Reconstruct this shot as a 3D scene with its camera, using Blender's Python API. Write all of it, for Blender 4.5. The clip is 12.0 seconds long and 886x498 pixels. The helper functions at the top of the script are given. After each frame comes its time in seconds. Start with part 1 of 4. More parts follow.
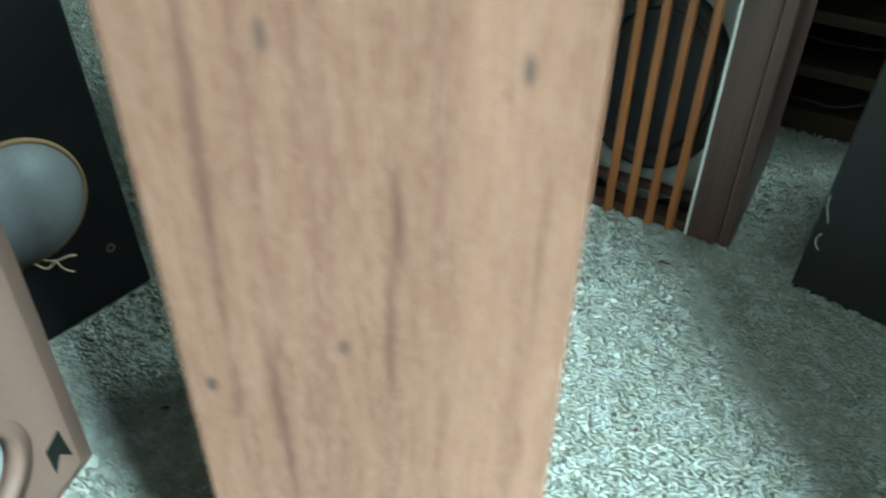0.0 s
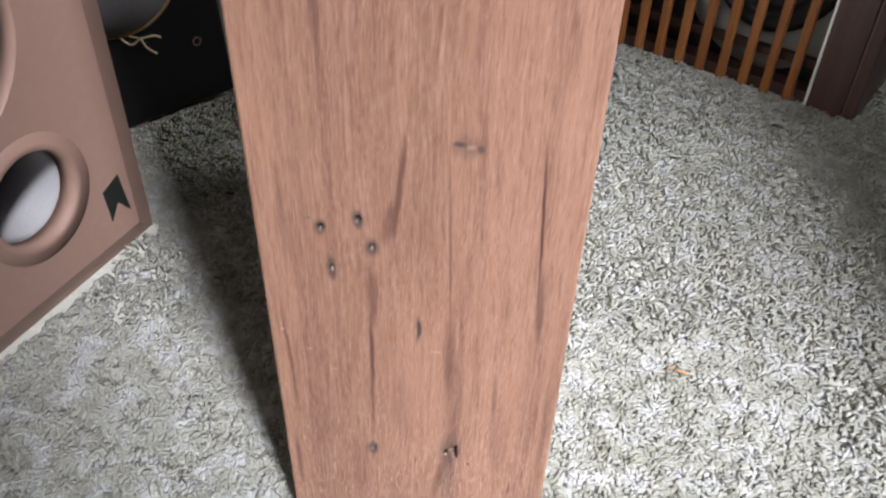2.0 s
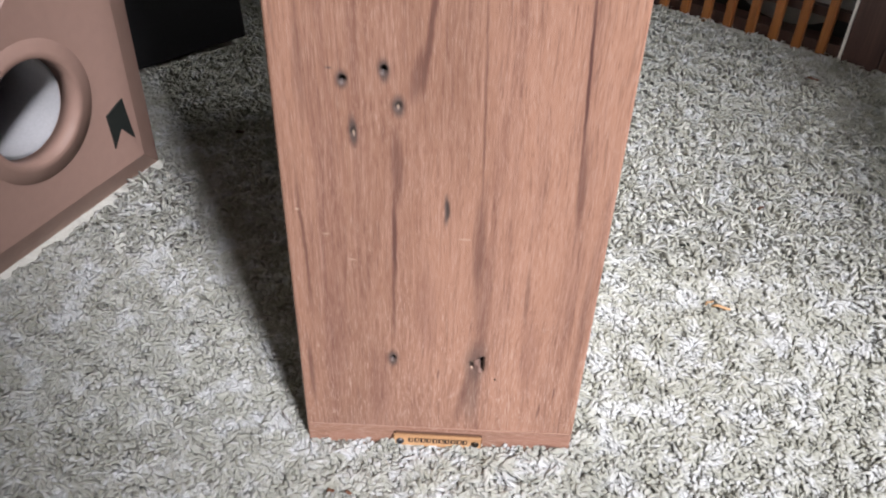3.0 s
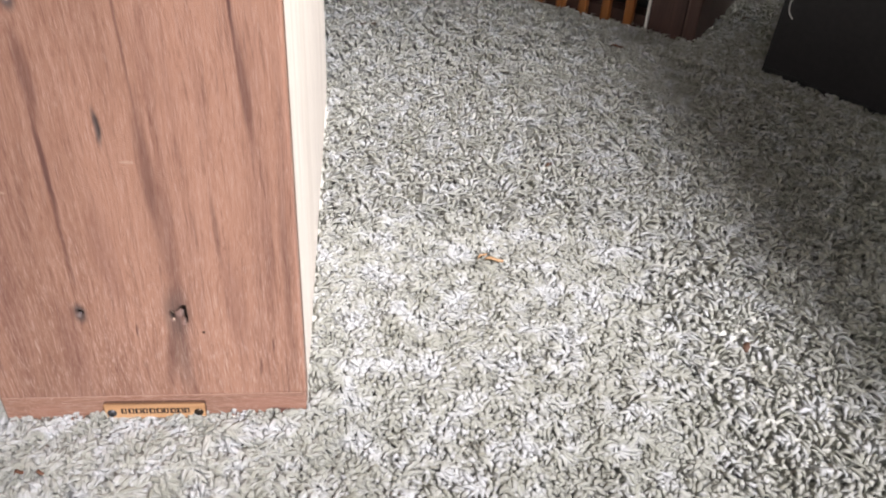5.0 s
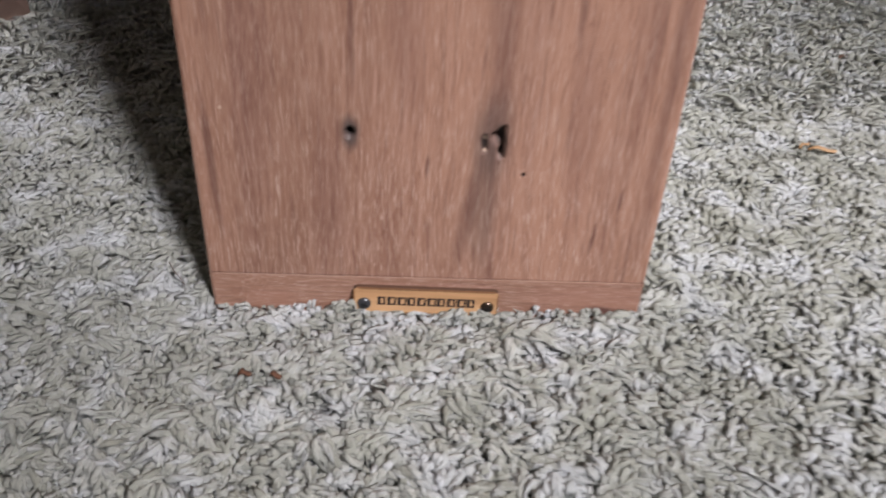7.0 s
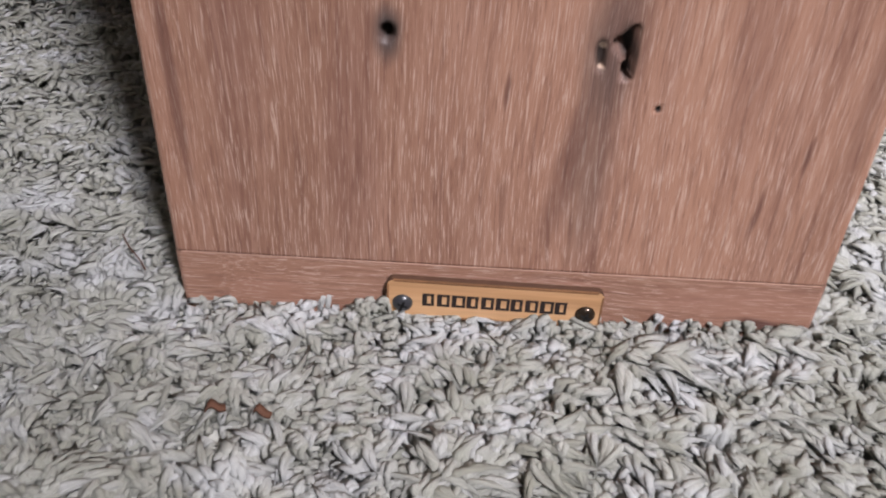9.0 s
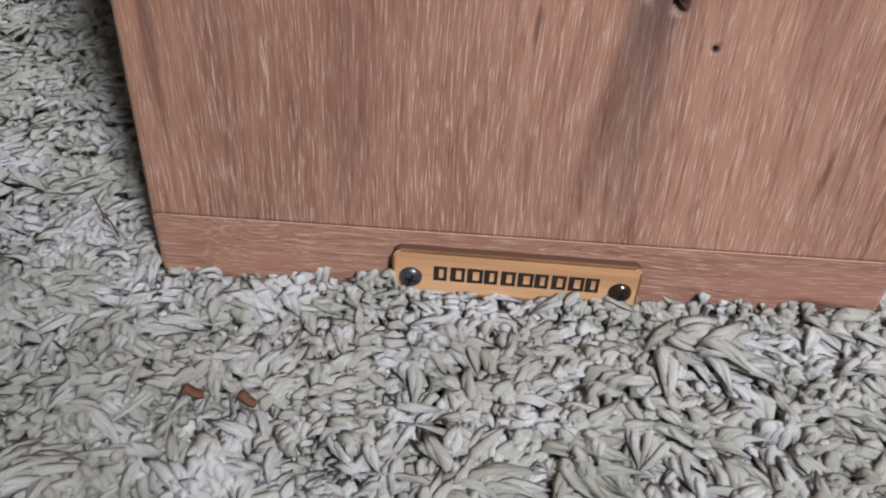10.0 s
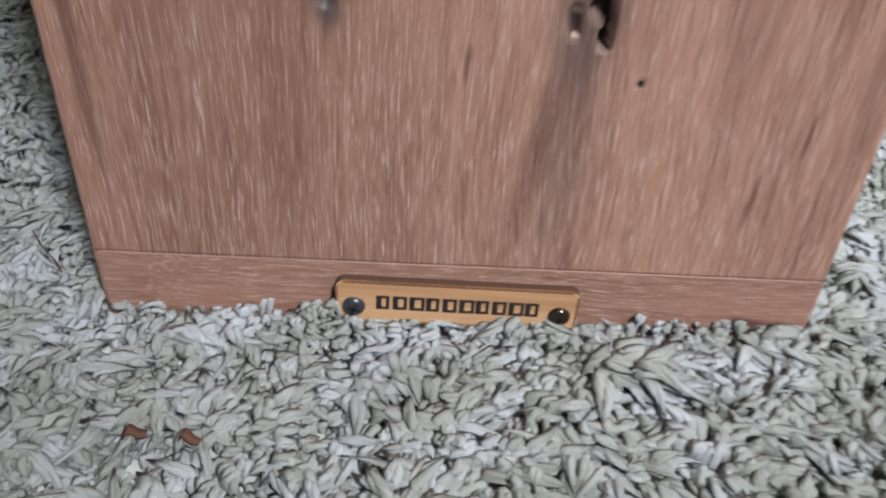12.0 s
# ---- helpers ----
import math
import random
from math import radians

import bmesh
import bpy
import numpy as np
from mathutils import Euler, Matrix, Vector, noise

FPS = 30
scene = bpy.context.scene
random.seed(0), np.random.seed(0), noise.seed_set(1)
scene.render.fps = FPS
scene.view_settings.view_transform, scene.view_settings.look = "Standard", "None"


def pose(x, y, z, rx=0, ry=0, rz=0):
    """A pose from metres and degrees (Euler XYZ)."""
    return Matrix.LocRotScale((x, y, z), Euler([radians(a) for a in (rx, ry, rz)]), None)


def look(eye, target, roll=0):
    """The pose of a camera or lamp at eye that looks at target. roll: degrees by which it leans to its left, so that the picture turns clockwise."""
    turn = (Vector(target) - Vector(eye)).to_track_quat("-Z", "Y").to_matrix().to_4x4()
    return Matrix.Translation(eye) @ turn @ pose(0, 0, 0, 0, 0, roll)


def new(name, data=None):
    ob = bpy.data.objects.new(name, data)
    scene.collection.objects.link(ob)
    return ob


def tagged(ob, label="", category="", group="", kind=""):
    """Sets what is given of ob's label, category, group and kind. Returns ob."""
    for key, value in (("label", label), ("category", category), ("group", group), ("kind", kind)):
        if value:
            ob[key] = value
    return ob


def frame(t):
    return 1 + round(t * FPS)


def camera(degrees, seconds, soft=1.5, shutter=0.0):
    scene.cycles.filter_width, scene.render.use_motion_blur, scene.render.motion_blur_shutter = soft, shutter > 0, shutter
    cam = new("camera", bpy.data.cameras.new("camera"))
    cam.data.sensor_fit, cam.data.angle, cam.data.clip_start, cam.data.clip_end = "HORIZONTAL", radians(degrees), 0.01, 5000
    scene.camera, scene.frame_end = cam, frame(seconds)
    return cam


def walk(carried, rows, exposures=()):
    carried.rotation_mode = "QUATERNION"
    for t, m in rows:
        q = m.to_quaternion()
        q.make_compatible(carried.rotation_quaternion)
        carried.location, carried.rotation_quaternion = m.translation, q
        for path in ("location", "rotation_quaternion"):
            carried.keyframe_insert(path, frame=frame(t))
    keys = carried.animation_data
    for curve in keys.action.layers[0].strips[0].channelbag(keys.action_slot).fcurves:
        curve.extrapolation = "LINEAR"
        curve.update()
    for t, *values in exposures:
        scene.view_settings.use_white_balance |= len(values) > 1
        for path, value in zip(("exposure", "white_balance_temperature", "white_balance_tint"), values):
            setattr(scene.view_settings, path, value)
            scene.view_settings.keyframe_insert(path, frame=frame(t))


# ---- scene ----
cam = camera(55.6, 12.0, soft=2.0, shutter=0.5)
PATH = [
    (0, (0.088, -0.324, 0.882), (0.333, 1.216, -0.37), 1.2),
    (0.5, (0.195, -0.376, 0.836), (0.375, 1.179, -0.409), 1.2),
    (1, (0.192, -0.402, 0.769), (0.307, 1.146, -0.493), 1.6),
    (1.5, (0.151, -0.42, 0.709), (0.185, 1.112, -0.576), 1.2),
    (2, (0.122, -0.421, 0.656), (0.121, 1.116, -0.623), 1.7),
    (2.5, (0.109, -0.43, 0.592), (0.092, 1.115, -0.679), 2.1),
    (2.7, (0.109, -0.435, 0.573), (0.087, 1.117, -0.689), 2.0),
    (4.3, (0.18, -0.44, 0.478), (0.303, 1.161, -0.714), 2.7),
    (4.5, (0.212, -0.435, 0.476), (0.372, 1.164, -0.715), 3.1),
    (5, (0.254, -0.435, 0.465), (0.447, 1.166, -0.718), 3.6),
    (5.5, (0.214, -0.427, 0.418), (0.399, 1.18, -0.758), 3.8),
    (6, (0.157, -0.393, 0.353), (0.301, 1.23, -0.807), 3.2),
    (6.5, (0.117, -0.35, 0.31), (0.233, 1.275, -0.849), 3.6),
    (7, (0.099, -0.327, 0.262), (0.168, 1.311, -0.883), 2.8),
    (7.2, (0.09, -0.312, 0.249), (0.153, 1.319, -0.907), 2.9),
    (8.8, (0.09, -0.229, 0.183), (0.08, 1.396, -0.983), 2.6),
    (9, (0.091, -0.219, 0.179), (0.067, 1.408, -0.984), 2.5),
    (9.5, (0.088, -0.205, 0.166), (0.056, 1.415, -1.006), 2.6),
    (10, (0.088, -0.194, 0.153), (0.055, 1.417, -1.032), 3.0),
    (10.5, (0.088, -0.184, 0.147), (0.056, 1.42, -1.047), 3.3),
    (11, (0.086, -0.179, 0.144), (0.067, 1.426, -1.049), 3.6),
    (11.5, (0.087, -0.175, 0.144), (0.089, 1.428, -1.051), 3.5),
    (12, (0.095, -0.191, 0.164), (0.141, 1.413, -1.03), 3.3),
]
EXPOSURES = [
    (0.0, 1.15, 5150, -25), (0.5, 1.15, 5550, -9), (1.0, 1.05, 6100, 6), (1.5, 0.85, 6300, 15), (2.5, 0.75, 6350, 17),
    (4.5, 0.75, 6550, 20), (6.0, 0.40, 6500, 20), (7.0, 0.18, 6450, 19), (9.0, 0.21, 6450, 21), (10.0, 0.15, 6300, 18),
    (11.0, 0.13, 6150, 15), (12.0, 0.13, 6000, 13),
]
walk(cam, [(t, look(eye, target, roll)) for t, eye, target, roll in PATH], EXPOSURES)

# ---- light ----
world = bpy.data.worlds.new("sky")
world.use_nodes = True
scene.world = world
sky_node = world.node_tree.nodes.new("ShaderNodeTexSky")
sky_node.sky_type = 'NISHITA'
sky_node.sun_disc = False
SUN_HIGH, SUN_TURN = 49.0, 30.0
sky_node.sun_elevation = radians(SUN_HIGH)
sky_node.sun_rotation = radians(180 - SUN_TURN)
back = world.node_tree.nodes["Background"]
back.inputs["Strength"].default_value = 0.05
world.node_tree.links.new(sky_node.outputs["Color"], back.inputs["Color"])

# daylight through the window opening behind the camera; edges placed to trim the beam
WIN_X0, WIN_X1, WIN_Z0, WIN_Z1 = 0.80, 1.95, 1.98, 3.75
ROOM_X0, ROOM_X1, ROOM_Y0, ROOM_Y1, ROOM_H = -1.9, 2.1, -1.7, 2.6, 3.9
# made-up opening in the unseen east wall, for the fill lamp
EAST_Y0, EAST_Y1, SILL, HEAD = 0.3, 1.4, 1.65, 2.5


def opening_lamp(eye, target, wide, high, watts, colour):
    lamp = bpy.data.lights.new("opening_fill", "AREA")
    lamp.shape, lamp.size, lamp.size_y, lamp.energy, lamp.color = "RECTANGLE", wide, high, watts, colour
    new("opening_fill", lamp).matrix_world = look(eye, target)


# hazy low sun through the same window
sun_lamp = bpy.data.lights.new("sun", "SUN")
sun_lamp.energy, sun_lamp.angle, sun_lamp.color = 5.0, radians(9), (0.965, 0.985, 1.0)
az, el = radians(SUN_TURN), radians(SUN_HIGH)
new("sun", sun_lamp).matrix_world = look((math.sin(az) * math.cos(el) * 6, -math.cos(az) * math.cos(el) * 6, math.sin(el) * 6), (0, 0, 0))

BAY_MID, SIDE_MID = (WIN_Z0 + WIN_Z1) / 2, (SILL + HEAD) / 2
opening_lamp(((WIN_X0 + WIN_X1) / 2, ROOM_Y0 - 0.02, BAY_MID), ((WIN_X0 + WIN_X1) / 2, 0.5, BAY_MID - 1.6), WIN_X1 - WIN_X0 - 0.06, WIN_Z1 - WIN_Z0 - 0.1, 6, (0.97, 0.985, 1.0))
# added fill lamp in the east opening, lifts the shaded right side
opening_lamp((ROOM_X1 + 0.02, (EAST_Y0 + EAST_Y1) / 2, SIDE_MID), (0.7, 0.6, 0.0), EAST_Y1 - EAST_Y0 - 0.1, HEAD - SILL - 0.1, 50, (0.98, 1.0, 0.93))


# ---- material tools ----
class Nodes:
    def __init__(self, name, rough=0.6, metal=0.0, spec=0.4):
        self.mat = bpy.data.materials.new(name)
        self.mat.use_nodes = True
        self.t = self.mat.node_tree
        self.b = self.t.nodes["Principled BSDF"]
        self.b.inputs["Roughness"].default_value = rough
        self.b.inputs["Metallic"].default_value = metal
        self.b.inputs["Specular IOR Level"].default_value = spec
        self.co = self.t.nodes.new("ShaderNodeTexCoord").outputs["Object"]

    def put(self, socket, value):
        if isinstance(value, bpy.types.NodeSocket):
            self.t.links.new(value, socket)
        elif value is not None:
            socket.default_value = value

    def mapped(self, scale=(1, 1, 1), loc=(0, 0, 0), rot=(0, 0, 0), kind="POINT", src=None):
        n = self.t.nodes.new("ShaderNodeMapping")
        n.vector_type = kind
        self.put(n.inputs["Vector"], src or self.co)
        n.inputs["Location"].default_value = loc
        n.inputs["Rotation"].default_value = rot
        n.inputs["Scale"].default_value = scale
        return n.outputs["Vector"]

    def noise(self, scale=1.0, detail=3, rough=0.55, distort=0.0, vec=None, colour=False):
        n = self.t.nodes.new("ShaderNodeTexNoise")
        self.put(n.inputs["Vector"], vec or self.co)
        n.inputs["Scale"].default_value = scale
        n.inputs["Detail"].default_value = detail
        n.inputs["Roughness"].default_value = rough
        n.inputs["Distortion"].default_value = distort
        return n.outputs["Color" if colour else "Fac"]

    def remap(self, v, a, b, c=0.0, d=1.0, smooth=True):
        n = self.t.nodes.new("ShaderNodeMapRange")
        n.interpolation_type = "SMOOTHSTEP" if smooth else "LINEAR"
        self.put(n.inputs["Value"], v)
        for k, x in zip(("From Min", "From Max", "To Min", "To Max"), (a, b, c, d)):
            n.inputs[k].default_value = x
        return n.outputs["Result"]

    def maths(self, op, a, b=None):
        n = self.t.nodes.new("ShaderNodeMath")
        n.operation = op
        self.put(n.inputs[0], a)
        self.put(n.inputs[1], b)
        return n.outputs[0]

    def mix(self, fac, a, b, mode="MIX"):
        n = self.t.nodes.new("ShaderNodeMix")
        n.data_type, n.blend_type = "RGBA", mode
        self.put(n.inputs[0], fac)
        self.put(n.inputs[6], a)
        self.put(n.inputs[7], b)
        return n.outputs[2]

    def length(self, v):
        n = self.t.nodes.new("ShaderNodeVectorMath")
        n.operation = "LENGTH"
        self.put(n.inputs[0], v)
        return n.outputs["Value"]

    def add(self, a, b, scale=1.0):
        m = self.t.nodes.new("ShaderNodeVectorMath")
        m.operation = "MULTIPLY_ADD"
        self.put(m.inputs[0], b)
        m.inputs[1].default_value = (scale, scale, scale)
        self.put(m.inputs[2], a)
        return m.outputs[0]

    def bump(self, height, strength=0.3, dist=0.001):
        n = self.t.nodes.new("ShaderNodeBump")
        n.inputs["Strength"].default_value = strength
        n.inputs["Distance"].default_value = dist
        self.put(n.inputs["Height"], height)
        self.put(self.b.inputs["Normal"], n.outputs["Normal"])

    def colour(self, c):
        self.put(self.b.inputs["Base Color"], c)
        return self

    def rough(self, v):
        self.put(self.b.inputs["Roughness"], v)


def rgb(r, g, b):
    return (r, g, b, 1.0)


def plain(name, c, rough=0.6, metal=0.0, spec=0.4, var=0.15, scale=60.0, bump=0.15):
    """A plain surface with mottling at two scales and fine relief."""
    n = Nodes(name, rough, metal, spec)
    big, fine = n.noise(scale * 0.15, 4), n.noise(scale * 6, 3)
    k = n.maths("ADD", n.remap(big, 0.3, 0.7, 1 - var, 1 + var * 0.6, False), n.remap(fine, 0.3, 0.7, -var * 0.4, var * 0.4, False))
    m = n.t.nodes.new("ShaderNodeVectorMath")
    m.operation = "SCALE"
    m.inputs[0].default_value = c
    n.put(m.inputs["Scale"], k)
    n.colour(m.outputs[0])
    n.rough(n.remap(big, 0.3, 0.7, max(rough - 0.08, 0.05), min(rough + 0.1, 1), False))
    n.bump(fine, bump, 0.0006)
    return n.mat


def red_timber(name, axis, marks=()):
    """Reddish recycled hardwood with the grain along axis (0 or 2). marks: stains, veins, tonal patches and nail marks
    with the shade in their holes painted in, each (x, z, half width, half height, lean in degrees, strength, colour
    kind)."""
    n = Nodes(name, 0.52, 0.0, 0.35)

    sway = n.add(n.co, n.noise(1.0, 2, 0.5, colour=True, vec=n.mapped(scale=(14, 14, 6))), 0.010)

    def stretch(across, along):
        return n.mapped(scale=(along, across, across) if axis == 0 else (across, across, along), src=sway)

    wob = n.add(stretch(9, 1.6), n.noise(3.0, 2, colour=True), 0.6)
    broad = n.noise(1.0, 3, 0.5, 0.4, vec=wob)
    streak = n.noise(1.0, 5, 0.62, 0.25, vec=stretch(60, 2.6))
    fibre = n.noise(1.0, 4, 0.6, 0.1, vec=stretch(420, 14))
    pore = n.noise(1.0, 3, 0.6, 0.0, vec=stretch(2500, 95))
    c = n.mix(n.remap(broad, 0.3, 0.72), rgb(0.285, 0.147, 0.098), rgb(0.43, 0.23, 0.155))
    c = n.mix(n.remap(streak, 0.48, 0.72, 0, 0.6), c, rgb(0.20, 0.092, 0.066))
    c = n.mix(n.remap(streak, 0.46, 0.26, 0, 0.4), c, rgb(0.52, 0.285, 0.19))
    c = n.mix(n.remap(fibre, 0.5, 0.72, 0, 0.4), c, rgb(0.50, 0.295, 0.22))
    c = n.mix(n.remap(fibre, 0.46, 0.28, 0, 0.38), c, rgb(0.20, 0.088, 0.06))
    dash = n.noise(1.0, 3, 0.55, 0.3, vec=stretch(520, 26))
    c = n.mix(n.remap(dash, 0.52, 0.68, 0, 0.3), c, rgb(0.50, 0.295, 0.215))
    c = n.mix(n.remap(dash, 0.46, 0.31, 0, 0.42), c, rgb(0.15, 0.068, 0.05))
    sep = n.t.nodes.new("ShaderNodeSeparateXYZ")
    n.put(sep.inputs[0], n.co)
    low = n.remap(sep.outputs["Z"], 0.20, 0.02, 0.45, 1.0)
    c = n.mix(n.maths("MULTIPLY", n.remap(pore, 0.54, 0.65, 0, 0.74), low), c, rgb(0.64, 0.45, 0.36))
    c = n.mix(n.remap(pore, 0.44, 0.31, 0, 0.55), c, rgb(0.15, 0.062, 0.045))
    wave = n.add(n.co, n.noise(38.0, 3, 0.6, colour=True), 0.0035)
    for x, z, w, h, lean, strength, tone in marks:
        v = n.mapped(scale=(w, 1000.0, h), loc=(x + 0.00175, 0, z + 0.00175), rot=(0, radians(lean), 0), kind="TEXTURE", src=wave)
        f = n.remap(n.length(v), 1.0, 0.25, 0.0, strength)
        c = n.mix(f, c, {"vein": rgb(0.10, 0.042, 0.036), "iron": rgb(0.075, 0.058, 0.054), "hole": rgb(0.012, 0.009, 0.008),
                         "pale": rgb(0.66, 0.48, 0.36), "dusk": rgb(0.19, 0.088, 0.07), "rose": rgb(0.50, 0.26, 0.19)}[tone])
    dim = n.t.nodes.new("ShaderNodeVectorMath")
    dim.operation = "SCALE"
    n.put(dim.inputs[0], c)
    dim.inputs["Scale"].default_value = 0.81
    n.colour(dim.outputs[0])
    n.rough(n.remap(streak, 0.3, 0.7, 0.42, 0.6, False))
    n.bump(n.maths("ADD", n.maths("MULTIPLY", fibre, 0.5), pore), 0.35, 0.0004)
    return n.mat


def brown_wood(name, dark, light, rough=0.5, axis=2):
    n = Nodes(name, rough, 0, 0.4)
    s = (2, 40, 40) if axis == 0 else (40, 40, 2)
    g = n.noise(1.0, 5, 0.6, 0.5, vec=n.mapped(scale=s))
    f = n.noise(1.0, 3, 0.6, 0.1, vec=n.mapped(scale=tuple(v * 9 for v in s)))
    c = n.mix(n.remap(g, 0.3, 0.7), rgb(*dark), rgb(*light))
    n.colour(n.mix(n.remap(f, 0.35, 0.7, 0, 0.35), c, rgb(*[v * 0.5 for v in dark])))
    n.bump(f, 0.2, 0.0004)
    return n.mat


def yarn(name):
    """Pale grey-green wool yarn: plies from the UV map, tone from tuft to tuft, soft patches, sky light and shade
    painted in clumps.
    """
    n = Nodes(name, 0.9, 0.0, 0.12)
    n.b.inputs["Sheen Weight"].default_value = 0.25
    geo = n.t.nodes.new("ShaderNodeNewGeometry").outputs["Random Per Island"]
    uv = n.t.nodes.new("ShaderNodeTexCoord").outputs["UV"]
    fib = n.noise(1.0, 3, 0.6, 0.2, vec=n.mapped(scale=(34.0, 2.2, 1.0), src=uv))
    patch = n.noise(7.0, 3, 0.55)
    lit_clump = n.noise(34.0, 2, 0.5)
    c = n.mix(geo, rgb(0.41, 0.41, 0.34), rgb(0.70, 0.70, 0.65))
    c = n.mix(n.remap(geo, 0.80, 0.92, 0, 0.6), c, rgb(0.78, 0.79, 0.82))
    c = n.mix(n.remap(geo, 0.09, 0.02, 0, 0.5), c, rgb(0.32, 0.295, 0.225))
    c = n.mix(n.remap(patch, 0.35, 0.68, 0, 0.45), c, rgb(0.52, 0.53, 0.46))
    c = n.mix(n.remap(fib, 0.58, 0.38, 0, 0.6), c, rgb(0.32, 0.325, 0.28))
    # bluish sky light and olive shade, put into the colour in clumps
    c = n.mix(n.remap(lit_clump, 0.50, 0.66, 0, 0.5), c, rgb(0.76, 0.78, 0.81))
    c = n.mix(n.remap(lit_clump, 0.47, 0.33, 0, 0.5), c, rgb(0.36, 0.36, 0.29))
    n.colour(c)
    n.bump(fib, 0.8, 0.0007)
    # light passes through the wool
    soft, both = n.t.nodes.new("ShaderNodeBsdfTranslucent"), n.t.nodes.new("ShaderNodeMixShader")
    n.put(soft.inputs["Color"], c)
    both.inputs[0].default_value = 0.32
    n.t.links.new(n.b.outputs[0], both.inputs[1])
    n.t.links.new(soft.outputs[0], both.inputs[2])
    n.t.links.new(both.outputs[0], n.t.nodes["Material Output"].inputs["Surface"])
    return n.mat


KNOT_A, KNOT_B, KNOT_C, KNOT_D = (0.043, 0.321), (0.067, 0.328), (0.0755, 0.305), (0.048, 0.287)
KNOT_E, KNOT_F, KNOT_G, KNOT_I = (0.106, 0.231), (0.070, 0.0935), (0.132, 0.0905), (0.135, 0.384)
PIN = (0.147, 0.075)
front_marks = []
# the "hole" tone paints burnt wood and shade inside the nail pits
for (kx, kz), w, h in ((KNOT_A, 0.0052, 0.0085), (KNOT_B, 0.005, 0.0105), (KNOT_C, 0.006, 0.011), (KNOT_D, 0.0042, 0.0155), (KNOT_F, 0.0058, 0.0115)):
    front_marks += [(kx, kz, w, h, 0, 0.9, "iron"), (kx, kz + 0.0005, 0.0024, 0.0034, 0, 1.0, "hole")]
